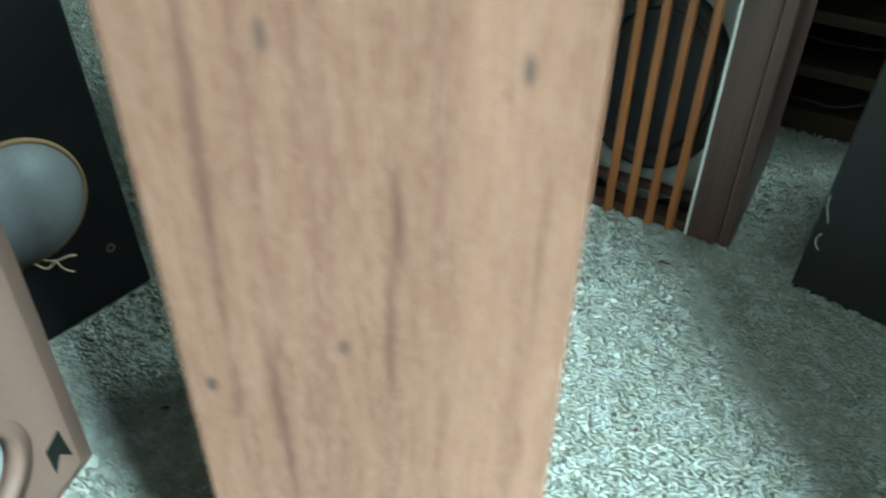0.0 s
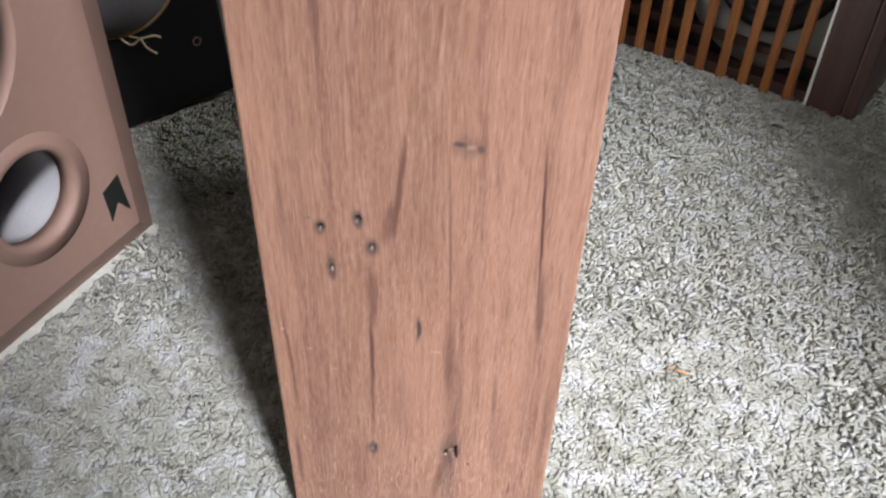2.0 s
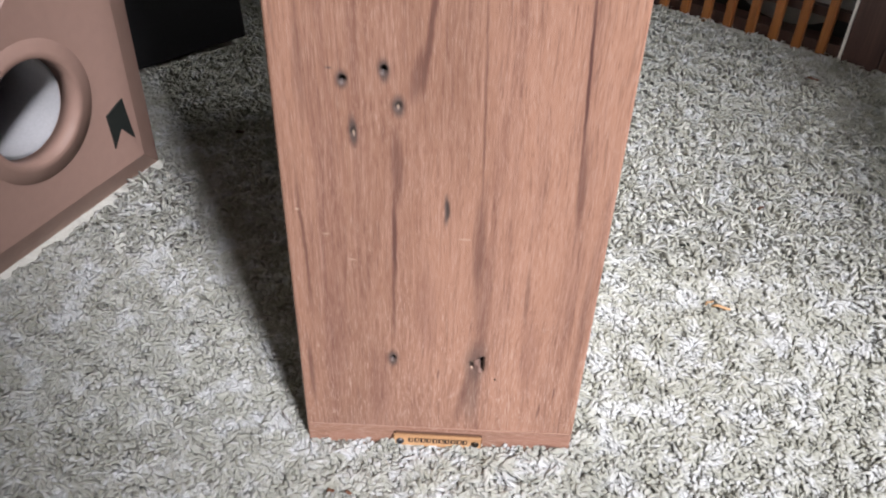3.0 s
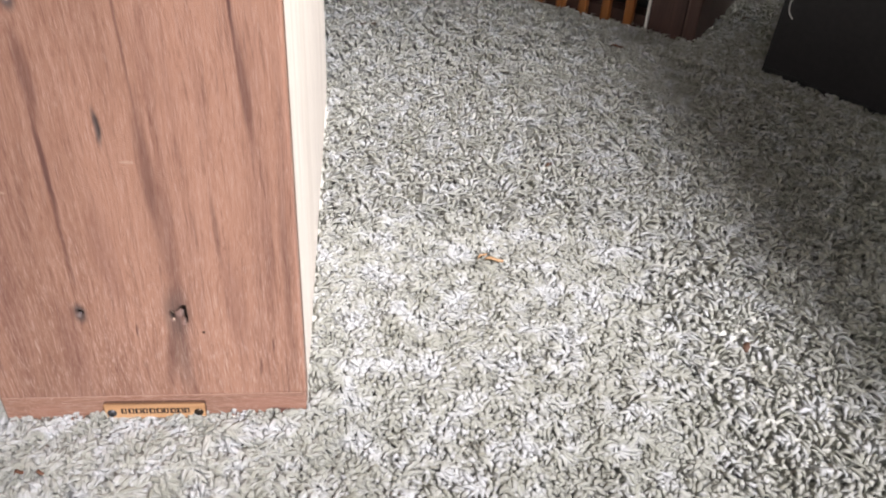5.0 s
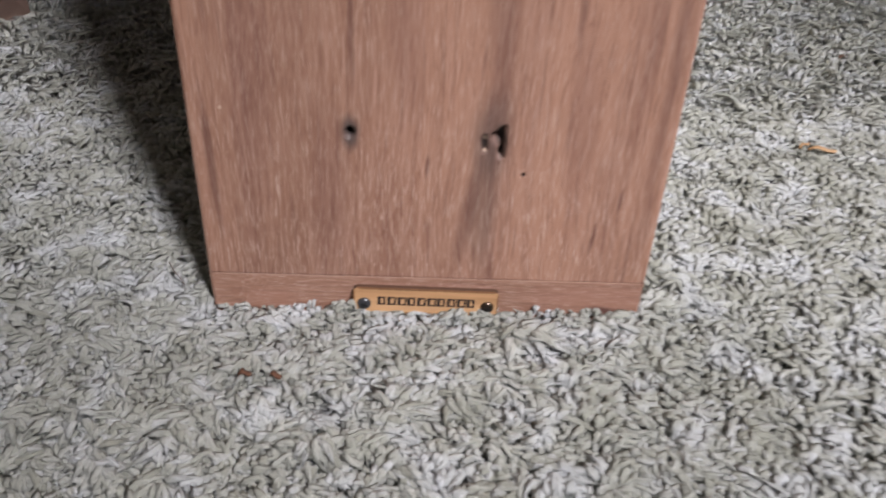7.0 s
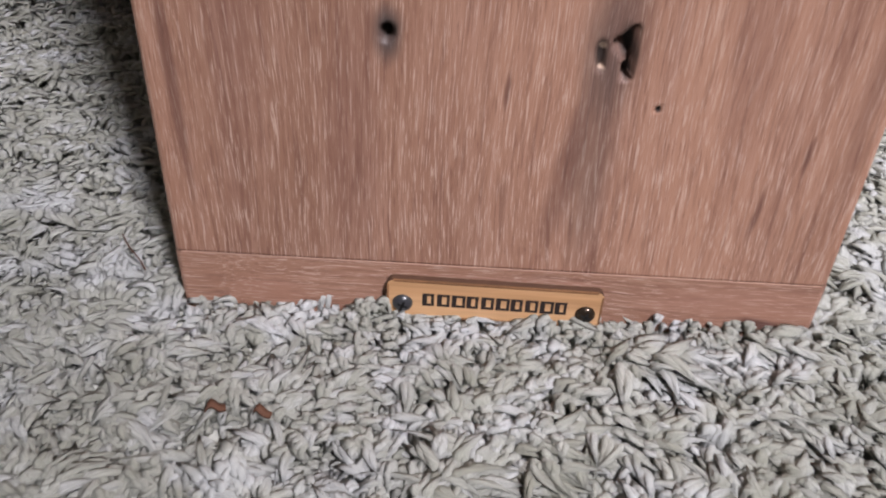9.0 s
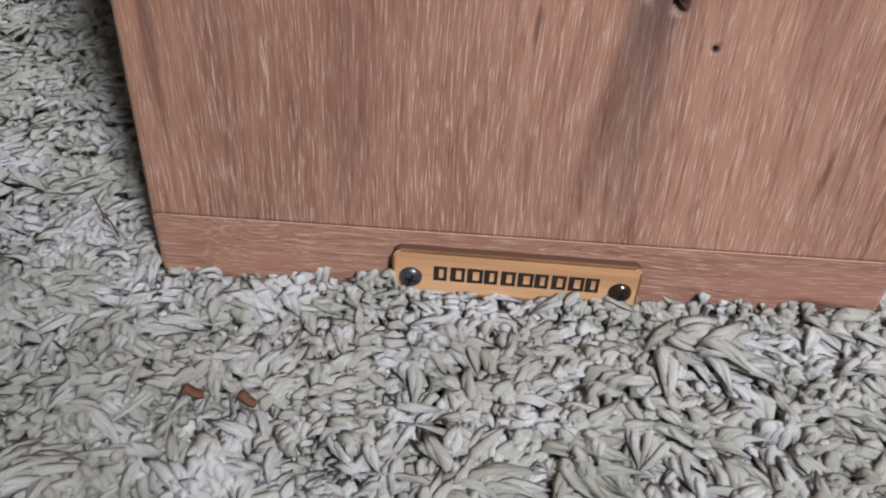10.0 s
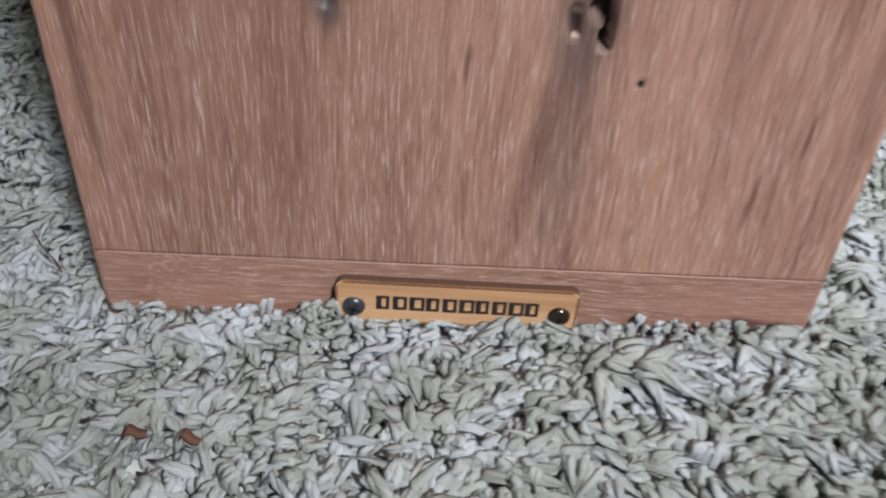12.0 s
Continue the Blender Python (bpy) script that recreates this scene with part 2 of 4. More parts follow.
front_marks += [
    (KNOT_D[0] + 0.0004, KNOT_D[1] - 0.001, 0.0012, 0.003, 0, 0.6, "pale"),
    (KNOT_C[0], KNOT_C[1] - 0.0005, 0.0014, 0.0026, 0, 0.45, "pale"),
    (KNOT_E[0], KNOT_E[1], 0.0026, 0.017, 0, 0.95, "iron"),
    (KNOT_G[0], KNOT_G[1] + 0.004, 0.0125, 0.03, 2, 0.5, "iron"), (KNOT_G[0] - 0.002, KNOT_G[1] - 0.03, 0.009, 0.055, 0, 0.4, "iron"),
    (KNOT_G[0], 0.155, 0.008, 0.085, -1, 0.35, "vein"), (KNOT_G[0] - 0.009, 0.05, 0.006, 0.04, 8, 0.45, "vein"), (0.06, 0.06, 0.012, 0.06, 2, 0.3, "dusk"), (0.095, 0.14, 0.012, 0.06, -2, 0.3, "dusk"), (0.17, 0.1, 0.01, 0.07, -3, 0.3, "dusk"), (0.03, 0.12, 0.01, 0.08, 0, 0.3, "dusk"),
    (KNOT_I[0] - 0.005, KNOT_I[1] + 0.002, 0.006, 0.0028, 12, 0.95, "iron"), (KNOT_I[0] + 0.008, KNOT_I[1] - 0.001, 0.0034, 0.004, 0, 0.75, "iron"),
    (KNOT_I[0] + 0.002, KNOT_I[1], 0.004, 0.0018, 0, 0.6, "pale"), (KNOT_I[0], KNOT_I[1], 0.014, 0.011, 0, 0.35, "iron"),
    # shade inside the broken knot and pin hole, put into the colour
    (KNOT_G[0] + 0.0042, KNOT_G[1] + 0.003, 0.0034, 0.0085, -12, 1.0, "hole"), (KNOT_G[0] + 0.0045, KNOT_G[1] - 0.0045, 0.0022, 0.004, 0, 1.0, "hole"),
    (KNOT_G[0] - 0.0035, KNOT_G[1], 0.0024, 0.0062, 0, 0.9, "hole"), (KNOT_G[0] - 0.003, KNOT_G[1] + 0.0022, 0.0016, 0.0016, 0, 0.7, "pale"), (KNOT_G[0] - 0.003, KNOT_G[1] - 0.0042, 0.0013, 0.0011, 0, 0.8, "pale"),
    (PIN[0], PIN[1], 0.0014, 0.0014, 0, 1.0, "hole"),
    # long dark gum veins
    (0.1845, 0.33, 0.0017, 0.082, -3.0, 0.95, "vein"), (0.190, 0.255, 0.004, 0.05, -2, 0.6, "vein"),
    (0.1265, 0.31, 0.0014, 0.12, -1.5, 0.5, "vein"), (0.1285, 0.205, 0.006, 0.06, 0.5, 0.5, "vein"),
    (0.094, 0.355, 0.003, 0.062, 6, 0.7, "vein"), (0.087, 0.325, 0.006, 0.026, 10, 0.55, "vein"),
    (0.0745, 0.262, 0.0055, 0.04, -1, 0.55, "vein"), (0.0725, 0.205, 0.0026, 0.052, 0, 0.85, "vein"), (0.0715, 0.15, 0.002, 0.05, 0, 0.5, "vein"),
    (0.012, 0.20, 0.0018, 0.085, -1.2, 0.6, "vein"), (0.0085, 0.075, 0.003, 0.05, -1, 0.55, "vein"), (0.018, 0.33, 0.004, 0.06, 0, 0.4, "vein"),
    (0.164, 0.16, 0.0025, 0.04, -1, 0.45, "vein"), (0.205, 0.12, 0.004, 0.12, 0, 0.35, "vein"),
    (0.183, 0.042, 0.0016, 0.013, 3, 0.6, "vein"), (0.104, 0.078, 0.0012, 0.008, 2, 0.6, "vein"), (0.193, 0.062, 0.0012, 0.009, 2, 0.55, "vein"),
    (0.048, 0.5, 0.005, 0.10, -2, 0.55, "vein"), (0.0145, 0.537, 0.004, 0.008, 0, 0.9, "iron"), (0.026, 0.52, 0.006, 0.02, 12, 0.35, "vein"),
    (0.112, 0.56, 0.0045, 0.075, 1, 0.5, "vein"), (0.117, 0.635, 0.005, 0.05, 0, 0.55, "vein"), (0.086, 0.555, 0.005, 0.009, 0, 0.6, "iron"),
    (0.03, 0.68, 0.005, 0.14, 2, 0.55, "vein"), (0.176, 0.714, 0.004, 0.012, 0, 0.75, "iron"), (0.063, 0.736, 0.004, 0.012, 0, 0.7, "iron"), (0.19, 0.6, 0.003, 0.1, 0, 0.4, "vein"),
    (0.036, 0.328, 0.0035, 0.0012, 0, 0.7, "iron"), (0.010, 0.228, 0.0022, 0.0012, 0, 0.8, "pale"), (0.015, 0.104, 0.0012, 0.001, 0, 0.8, "pale"),
    (0.043, 0.187, 0.004, 0.0012, 8, 0.45, "pale"), (0.027, 0.208, 0.004, 0.0012, 0, 0.4, "pale"), (0.118, 0.208, 0.006, 0.0014, 0, 0.4, "pale"),
]
M_FRONT = red_timber("red_hardwood_upright", 2, front_marks)
# the right-hand rose patch puts a rosy glare into the rail's colour
M_BASE = red_timber("red_hardwood_rail", 0, [(0.19, 0.006, 0.05, 0.012, 0, 0.35, "rose"), (0.03, 0.002, 0.02, 0.008, 0, 0.25, "rose"), (0.195, -0.002, 0.012, 0.003, 8, 0.8, "vein")])
M_SIDE = brown_wood("pale_plywood", (0.74, 0.67, 0.58), (0.84, 0.78, 0.70), 0.55)
M_JOINT = plain("worn_pink_edge", (0.50, 0.31, 0.235), 0.7)
M_PLATE = brown_wood("honey_plywood", (0.42, 0.22, 0.10), (0.62, 0.37, 0.19), 0.5, 0)
M_CHAR = plain("charred_edge", (0.075, 0.036, 0.02), 0.7)
M_SCORCH = plain("scorched_plywood", (0.20, 0.095, 0.042), 0.7, var=0.5, scale=500)
M_INK = plain("burnt_engraving", (0.018, 0.010, 0.008), 0.8, var=0.3, scale=800)
M_SCREW = plain("black_oxide_steel", (0.03, 0.031, 0.035), 0.28, 0.0, 0.7)
M_BRONZE = plain("bronzed_steel", (0.085, 0.062, 0.045), 0.22, 0.85, 0.5)
M_RECESS_SHADE = plain("recess_shade_black", (0.006, 0.006, 0.006), 0.6)
M_YARN = yarn("carpet_yarn")
M_BACKING = plain("carpet_backing", (0.5, 0.5, 0.45), 0.95, var=0.3)
M_PRIMER = plain("pink_primer", (0.28, 0.177, 0.142), 0.55, 0, 0.35, 0.09, 14, 0.3)
M_TAN = plain("tan_gasket", (0.22, 0.14, 0.07), 0.7)
M_BLACK = plain("black_vinyl", (0.008, 0.008, 0.009), 0.5, 0, 0.18, 0.35, 30)
M_BLACK2 = plain("black_lacquer", (0.02, 0.019, 0.021), 0.42, 0, 0.22, 0.3, 20)
M_FOIL = plain("black_foil", (0.017, 0.02, 0.018), 0.35, 0, 0.5)
M_CONE = plain("grey_paper_cone", (0.14, 0.137, 0.15), 0.5, 0, 0.4, 0.2, 25)
M_INNER = plain("grey_interior", (0.42, 0.42, 0.43), 0.7)
M_UMBER = brown_wood("umber_veneer", (0.056, 0.030, 0.026), (0.085, 0.047, 0.040), 0.42)
M_MID_BROWN = plain("mid_brown", (0.13, 0.085, 0.07), 0.5)
M_SLAT = brown_wood("varnished_slat", (0.19, 0.066, 0.019), (0.30, 0.115, 0.034), 0.34)
M_BEAD = plain("white_bead", (0.72, 0.71, 0.68), 0.5)
M_GASKET = plain("grey_basket", (0.26, 0.26, 0.25), 0.6)
M_RUBBER = plain("black_rubber", (0.012, 0.012, 0.014), 0.45, 0, 0.4)
M_WOOFER = plain("slate_cone", (0.02, 0.02, 0.028), 0.5, 0, 0.4)
M_RACK = brown_wood("old_brown_board", (0.04, 0.026, 0.015), (0.075, 0.05, 0.028), 0.6, 0)
M_CORD = plain("natural_cord", (0.46, 0.37, 0.24), 0.8)
M_SHAVING = plain("wood_shaving", (0.10, 0.042, 0.022), 0.8)
M_STRAW = plain("straw", (0.40, 0.24, 0.12), 0.6)
M_WALL = plain("pale_wall_paint", (0.52, 0.52, 0.50), 0.85, 0, 0.2, 0.05, 8, 0.1)
M_CEIL = plain("white_ceiling_paint", (0.62, 0.62, 0.60), 0.9, 0, 0.2, 0.03, 8, 0.1)
M_FRAME = plain("white_window_paint", (0.78, 0.78, 0.76), 0.45)
M_SCUFF = plain("pale_scuff", (0.5, 0.5, 0.5), 0.6)


# ---- mesh tools ----
def part(name, bm, material, parent=None, label="", smooth=False):
    me = bpy.data.meshes.new(name)
    if isinstance(bm, bmesh.types.BMesh):
        bmesh.ops.recalc_face_normals(bm, faces=bm.faces)
        bm.to_mesh(me)
        bm.free()
    else:
        me.from_pydata(*bm)
    for m in (material if isinstance(material, (list, tuple)) else [material]):
        me.materials.append(m)
    if smooth:
        me.shade_smooth()
    ob = new(name, me)
    if parent:
        ob.parent = parent
    return tagged(ob, label)


def thing(name, m, label, category, group="", kind=""):
    ob = new(name)
    ob.matrix_basis = m
    ob.empty_display_size = 0.05
    return tagged(ob, label, category, group, kind)


def facing(x, y, dx, dy, lean=0.0):
    """Stands at (x, y) with its local x along (dx, dy); its front looks along local -y."""
    return pose(x, y, FLOOR, 0, lean, math.degrees(math.atan2(dy, dx)))


def add_box(bm, x0, x1, y0, y1, z0, z1, bevel=0.0, mat=0):
    r = bmesh.ops.create_cube(bm, size=1.0)
    vs = r["verts"]
    for v in vs:
        v.co = Vector(((x0 + x1) / 2 + v.co.x * (x1 - x0), (y0 + y1) / 2 + v.co.y * (y1 - y0), (z0 + z1) / 2 + v.co.z * (z1 - z0)))
    fs = {f for v in vs for f in v.link_faces}
    for f in fs:
        f.material_index = mat
    if bevel > 0:
        es = list({e for f in fs for e in f.edges})
        bmesh.ops.bevel(bm, geom=es, offset=bevel, segments=2, profile=0.5, affect="EDGES")
    return bm


def box(x0, x1, y0, y1, z0, z1, bevel=0.0):
    return add_box(bmesh.new(), x0, x1, y0, y1, z0, z1, bevel)


def outline(bm, pts, y0, y1, edge_mat=0):
    """A prism: the outline (x, z) from y0 (front) to y1."""
    a = [bm.verts.new((x, y0, z)) for x, z in pts]
    b = [bm.verts.new((x, y1, z)) for x, z in pts]
    bm.faces.new(a)
    bm.faces.new(b[::-1])
    for i in range(len(pts)):
        j = (i + 1) % len(pts)
        bm.faces.new((a[i], b[i], b[j], a[j])).material_index = edge_mat
    return bm


def round_rect(x0, x1, z0, z1, r, n=5):
    pts = []
    for cx, cz, a0 in ((x1 - r, z1 - r, 0), (x0 + r, z1 - r, 90), (x0 + r, z0 + r, 180), (x1 - r, z0 + r, 270)):
        pts += [(cx + r * math.cos(radians(a0 + 90 * i / n)), cz + r * math.sin(radians(a0 + 90 * i / n))) for i in range(n + 1)]
    return pts


def lathe(profile, cx, cz, n=48, closed=False):
    """Turns (radius, y) points about the axis along y through (cx, cz)."""
    vs, fs = [], []
    for r, y in profile:
        vs += [(cx + r * math.cos(2 * math.pi * i / n), y, cz + r * math.sin(2 * math.pi * i / n)) for i in range(n)]
    for k in range(len(profile) - 1 + (1 if closed else 0)):
        k2 = (k + 1) % len(profile)
        fs += [(k * n + i, k * n + (i + 1) % n, k2 * n + (i + 1) % n, k2 * n + i) for i in range(n)]
    return vs, [], fs


def tube(points, r, n=8):
    """A round cord along a smooth line through the points."""
    pts = [Vector(p) for p in points]
    fine = []
    for i in range(len(pts) - 1):
        p0, p1, p2, p3 = pts[max(i - 1, 0)], pts[i], pts[i + 1], pts[min(i + 2, len(pts) - 1)]
        for k in range(6):
            t = k / 6
            fine.append(0.5 * ((2 * p1) + (p2 - p0) * t + (2 * p0 - 5 * p1 + 4 * p2 - p3) * t * t + (3 * p1 - p0 - 3 * p2 + p3) * t ** 3))
    fine.append(pts[-1])
    vs, fs = [], []
    for i, p in enumerate(fine):
        d = (fine[min(i + 1, len(fine) - 1)] - fine[max(i - 1, 0)]).normalized()
        a = d.cross(Vector((0.3, 0.2, 1))).normalized()
        b = d.cross(a)
        vs += [tuple(p + r * (a * math.cos(2 * math.pi * k / n) + b * math.sin(2 * math.pi * k / n))) for k in range(n)]
    for i in range(len(fine) - 1):
        fs += [(i * n + k, i * n + (k + 1) % n, (i + 1) * n + (k + 1) % n, (i + 1) * n + k) for k in range(n)]
    fs += [tuple(range(n))[::-1], tuple((len(fine) - 1) * n + k for k in range(n))]
    return vs, [], fs


def holed_board(width, height, y0, y1, holes, chamfer=0.0, n=48):
    """A board with round holes through it (x, z, radius), and a chamfer round its front."""
    c = chamfer
    def ring(bm, pts, y):
        vs = [bm.verts.new((x, y, z)) for x, z in pts]
        return [bm.edges.new((vs[i], vs[(i + 1) % len(vs)])) for i in range(len(vs))], vs
    bm = bmesh.new()
    circles = [[(x + r * math.cos(2 * math.pi * i / n), z + r * math.sin(2 * math.pi * i / n)) for i in range(n)] for x, z, r in holes]
    faces = []
    for y, inset in ((y0, c), (y1, 0.0)):
        es, outer = ring(bm, [(inset, inset), (width - inset, inset), (width - inset, height - inset), (inset, height - inset)], y)
        inner = []
        for pts in circles:
            e2, v2 = ring(bm, pts, y)
            es += e2
            inner.append(v2)
        bmesh.ops.triangle_fill(bm, use_beauty=True, edges=es)
        faces.append((outer, inner))
    (o0, i0), (o1, i1) = faces
    if c > 0:
        mid = [bm.verts.new((x, y0 + c * 0.45, z)) for x, z in ((0, 0), (width, 0), (width, height), (0, height))]
        loops = [o0, mid, o1]
    else:
        loops = [o0, o1]
    for a, b in zip(loops, loops[1:]):
        for i in range(4):
            bm.faces.new((a[i], a[(i + 1) % 4], b[(i + 1) % 4], b[i]))
    for a, b in zip(i0, i1):
        for i in range(n):
            f = bm.faces.new((a[i], b[i], b[(i + 1) % n], a[(i + 1) % n]))
            f.smooth = True
    return bm


# ---- the room ----
FLOOR = -0.0095
tagged(part("floor", box(ROOM_X0, ROOM_X1, ROOM_Y0, ROOM_Y1, FLOOR - 0.1, FLOOR + 0.0022), M_BACKING), "woven backing of the fitted carpet", "floor", kind="structure")
tagged(part("ceiling", box(ROOM_X0, ROOM_X1, ROOM_Y0, ROOM_Y1, ROOM_H, ROOM_H + 0.1), M_CEIL), "plain white painted ceiling", "ceiling", kind="structure")
tagged(part("wall_north", box(ROOM_X0 - 0.1, ROOM_X1 + 0.1, ROOM_Y1, ROOM_Y1 + 0.1, FLOOR - 0.1, ROOM_H + 0.1), M_WALL), "plain pale grey painted wall", "wall", kind="structure")
tagged(part("wall_west", box(ROOM_X0 - 0.1, ROOM_X0, ROOM_Y0, ROOM_Y1, FLOOR - 0.1, ROOM_H + 0.1), M_WALL), "plain pale grey painted wall", "wall", kind="structure")
bm = bmesh.new()
# the opening is added for the fill lamp
for y0, y1, z0, z1 in ((ROOM_Y0, EAST_Y0, FLOOR - 0.1, ROOM_H + 0.1), (EAST_Y1, ROOM_Y1, FLOOR - 0.1, ROOM_H + 0.1), (EAST_Y0, EAST_Y1, FLOOR - 0.1, SILL), (EAST_Y0, EAST_Y1, HEAD, ROOM_H + 0.1)):
    add_box(bm, ROOM_X1, ROOM_X1 + 0.1, y0, y1, z0, z1)
tagged(part("wall_east", bm, M_WALL), "pale grey wall with an added opening for fill light", "wall", kind="structure")
bm = bmesh.new()
for x0, x1, z0, z1 in ((ROOM_X0 - 0.1, WIN_X0, FLOOR - 0.1, ROOM_H + 0.1), (WIN_X1, ROOM_X1 + 0.1, FLOOR - 0.1, ROOM_H + 0.1),
                       (WIN_X0, WIN_X1, FLOOR - 0.1, WIN_Z0), (WIN_X0, WIN_X1, WIN_Z1, ROOM_H + 0.1)):
    add_box(bm, x0, x1, ROOM_Y0 - 0.12, ROOM_Y0, z0, z1)
tagged(part("wall_south", bm, M_WALL), "pale grey wall with a high window opening", "wall", kind="structure")
# an unseen raked-edge panel beside the wide window, added to shade the right-hand carpet
BLOCK_X, BLOCK_Y, RAKE = 0.69, -0.30, 0.32
bm = outline(bmesh.new(), [(BLOCK_X, FLOOR), (ROOM_X1, FLOOR), (ROOM_X1, ROOM_H), (BLOCK_X + RAKE * ROOM_H, ROOM_H)], BLOCK_Y - 0.06, BLOCK_Y)
tagged(part("beam_blocker", bm, M_WALL), "plain pale panel added out of view to shade the carpet", "wall", kind="structure")
bm = bmesh.new()
for x0, x1, z0, z1 in ((WIN_X0, WIN_X0 + 0.05, WIN_Z0, WIN_Z1), (WIN_X1 - 0.05, WIN_X1, WIN_Z0, WIN_Z1), (WIN_X0 + 0.05, WIN_X1 - 0.05, WIN_Z0, WIN_Z0 + 0.05), (WIN_X0 + 0.05, WIN_X1 - 0.05, WIN_Z1 - 0.05, WIN_Z1)):
    add_box(bm, x0, x1, ROOM_Y0 - 0.1, ROOM_Y0 - 0.05, z0, z1)
tagged(part("window_1", bm, M_FRAME), "white painted window frame in the wall", "window", kind="structure")



# ---- the tall timber loudspeaker ----
W, DEPTH, TALL = 0.213, 0.55, 1.12
JOINT_L, JOINT_R = 0.0163, 0.0153


def joint(x):
    return JOINT_L + (JOINT_R - JOINT_L) * x / W


def front_panel():
    xs = np.linspace(0, W, 215)
    ws = np.concatenate([np.arange(0, 0.40, 0.0011), np.linspace(0.40, TALL - 0.03, 40)])
    X, Wz = np.meshgrid(xs, ws)
    Z = joint(X) + Wz
    edge = np.minimum(X, W - X)
    r = 0.0022
    Y = np.where(edge < r, r - np.sqrt(np.maximum(r * r - (r - edge) ** 2, 0)), 0.0)
    def pit(cx, cz, rx, rz, deep):
        d = np.sqrt(((X - cx) / rx) ** 2 + ((Z - cz) / rz) ** 2)
        return deep * np.clip(1.6 * (1 - d), 0, 1)
    Y = Y + pit(*KNOT_A, 0.0024, 0.003, 0.004) + pit(*KNOT_B, 0.0022, 0.003, 0.004) + pit(*KNOT_F, 0.0024, 0.003, 0.005)
    Y = Y + pit(*KNOT_C, 0.0026, 0.0035, 0.0012) + pit(*KNOT_D, 0.0018, 0.004, 0.001) + pit(*KNOT_E, 0.0012, 0.008, 0.0012)
    gx, gz = KNOT_G
    wedge = np.clip((gx + 0.0065 - X) / 0.006, 0, 1)
    hole = ((np.abs(Z - gz - 0.003) < 0.0065 * (1 - 0.75 * wedge)) & (X > gx + 0.0003) & (X < gx + 0.0062)).astype(float)
    foot = ((np.abs(Z - gz + 0.0045) < 0.0026) & (np.abs(X - gx - 0.0045) < 0.0014)).astype(float)
    Y = Y + 0.006 * np.maximum(hole, foot) + pit(gx - 0.0035, gz + 0.0005, 0.0018, 0.004, 0.002) + pit(gx - 0.003, gz - 0.0035, 0.0012, 0.0018, 0.002)
    Y = Y + pit(*PIN, 0.001, 0.001, 0.002)
    ny, nx = X.shape
    v = np.stack([X, Y, Z], -1).reshape(-1, 3)
    i = (np.arange(ny - 1)[:, None] * nx + np.arange(nx - 1)).ravel()
    f = np.stack([i, i + 1, i + nx + 1, i + nx], -1)
    ring = np.concatenate([np.arange(nx), np.arange(1, ny) * nx + nx - 1, (ny - 1) * nx + np.arange(nx - 2, -1, -1), np.arange(ny - 2, 0, -1) * nx])
    bv = v[ring].copy()
    bv[:, 1] = 0.018
    k = len(v) + np.arange(len(ring))
    f2 = np.stack([ring, k, np.roll(k, -1), np.roll(ring, -1)], -1)
    return np.concatenate([v, bv]).tolist(), [], np.concatenate([f, f2]).tolist() + [k[::-1].tolist()]


tower = thing("floor_speaker", pose(0, 0, 0), "tall narrow speaker of reddish recycled hardwood with nail holes", "speaker")
part("front_panel", front_panel(), M_FRONT, tower, "reddish hardwood board with knots and nail holes", True)
bm = outline(bmesh.new(), [(0.0006, FLOOR), (W - 0.0006, FLOOR), (W, joint(W) - 0.0001), (0.0, joint(0) - 0.0001)], 0.0, 0.018)
bmesh.ops.bevel(bm, geom=[e for e in bm.edges if abs(e.verts[0].co.x - e.verts[1].co.x) < 0.002 and abs(e.verts[0].co.y - e.verts[1].co.y) < 1e-6 and e.verts[0].co.y < 0.001],
                offset=0.0022, segments=3, profile=0.5, affect="EDGES")
part("base_rail", bm, M_BASE, tower, "reddish hardwood rail with level grain")
line = part("joint_line", box(0.0025, W - 0.0025, -0.0002, 0.001, -0.00018, 0.00012), M_JOINT, tower, "pale worn line along the joint")
line.matrix_basis = pose(0, 0, joint(0), 0, math.degrees(math.atan2(JOINT_L - JOINT_R, W)), 0)
part("side_panel", box(W - 0.016, W - 0.0008, 0.0185, DEPTH, FLOOR, TALL - 0.02, 0.001), M_SIDE, tower, "pale bare plywood")
part("side_panel", box(0.0008, 0.016, 0.0185, DEPTH, FLOOR, TALL - 0.02, 0.001), M_SIDE, tower, "pale bare plywood")
part("back_panel", box(0.0165, W - 0.0165, DEPTH - 0.016, DEPTH - 0.001, FLOOR, TALL - 0.02), M_SIDE, tower)
part("top_panel", box(0.0, W, 0.0185, DEPTH, TALL - 0.0195, TALL, 0.002), M_SIDE, tower)

# nameplate on the base rail, screwed on slightly out of level
PLATE_W, PLATE_H, PLATE_T = 0.0710, 0.0150, 0.003
plate_pose = pose(0.1055, -0.0002, 0.0034, 0, 1.0, 0)
bm = outline(bmesh.new(), round_rect(-PLATE_W / 2, PLATE_W / 2, -PLATE_H / 2, PLATE_H / 2, 0.0022), -PLATE_T, 0.0, 1)
plate = part("nameplate", bm, [M_PLATE, M_CHAR], tower, "small honey plywood nameplate with charred edges")
plate.matrix_basis = plate_pose


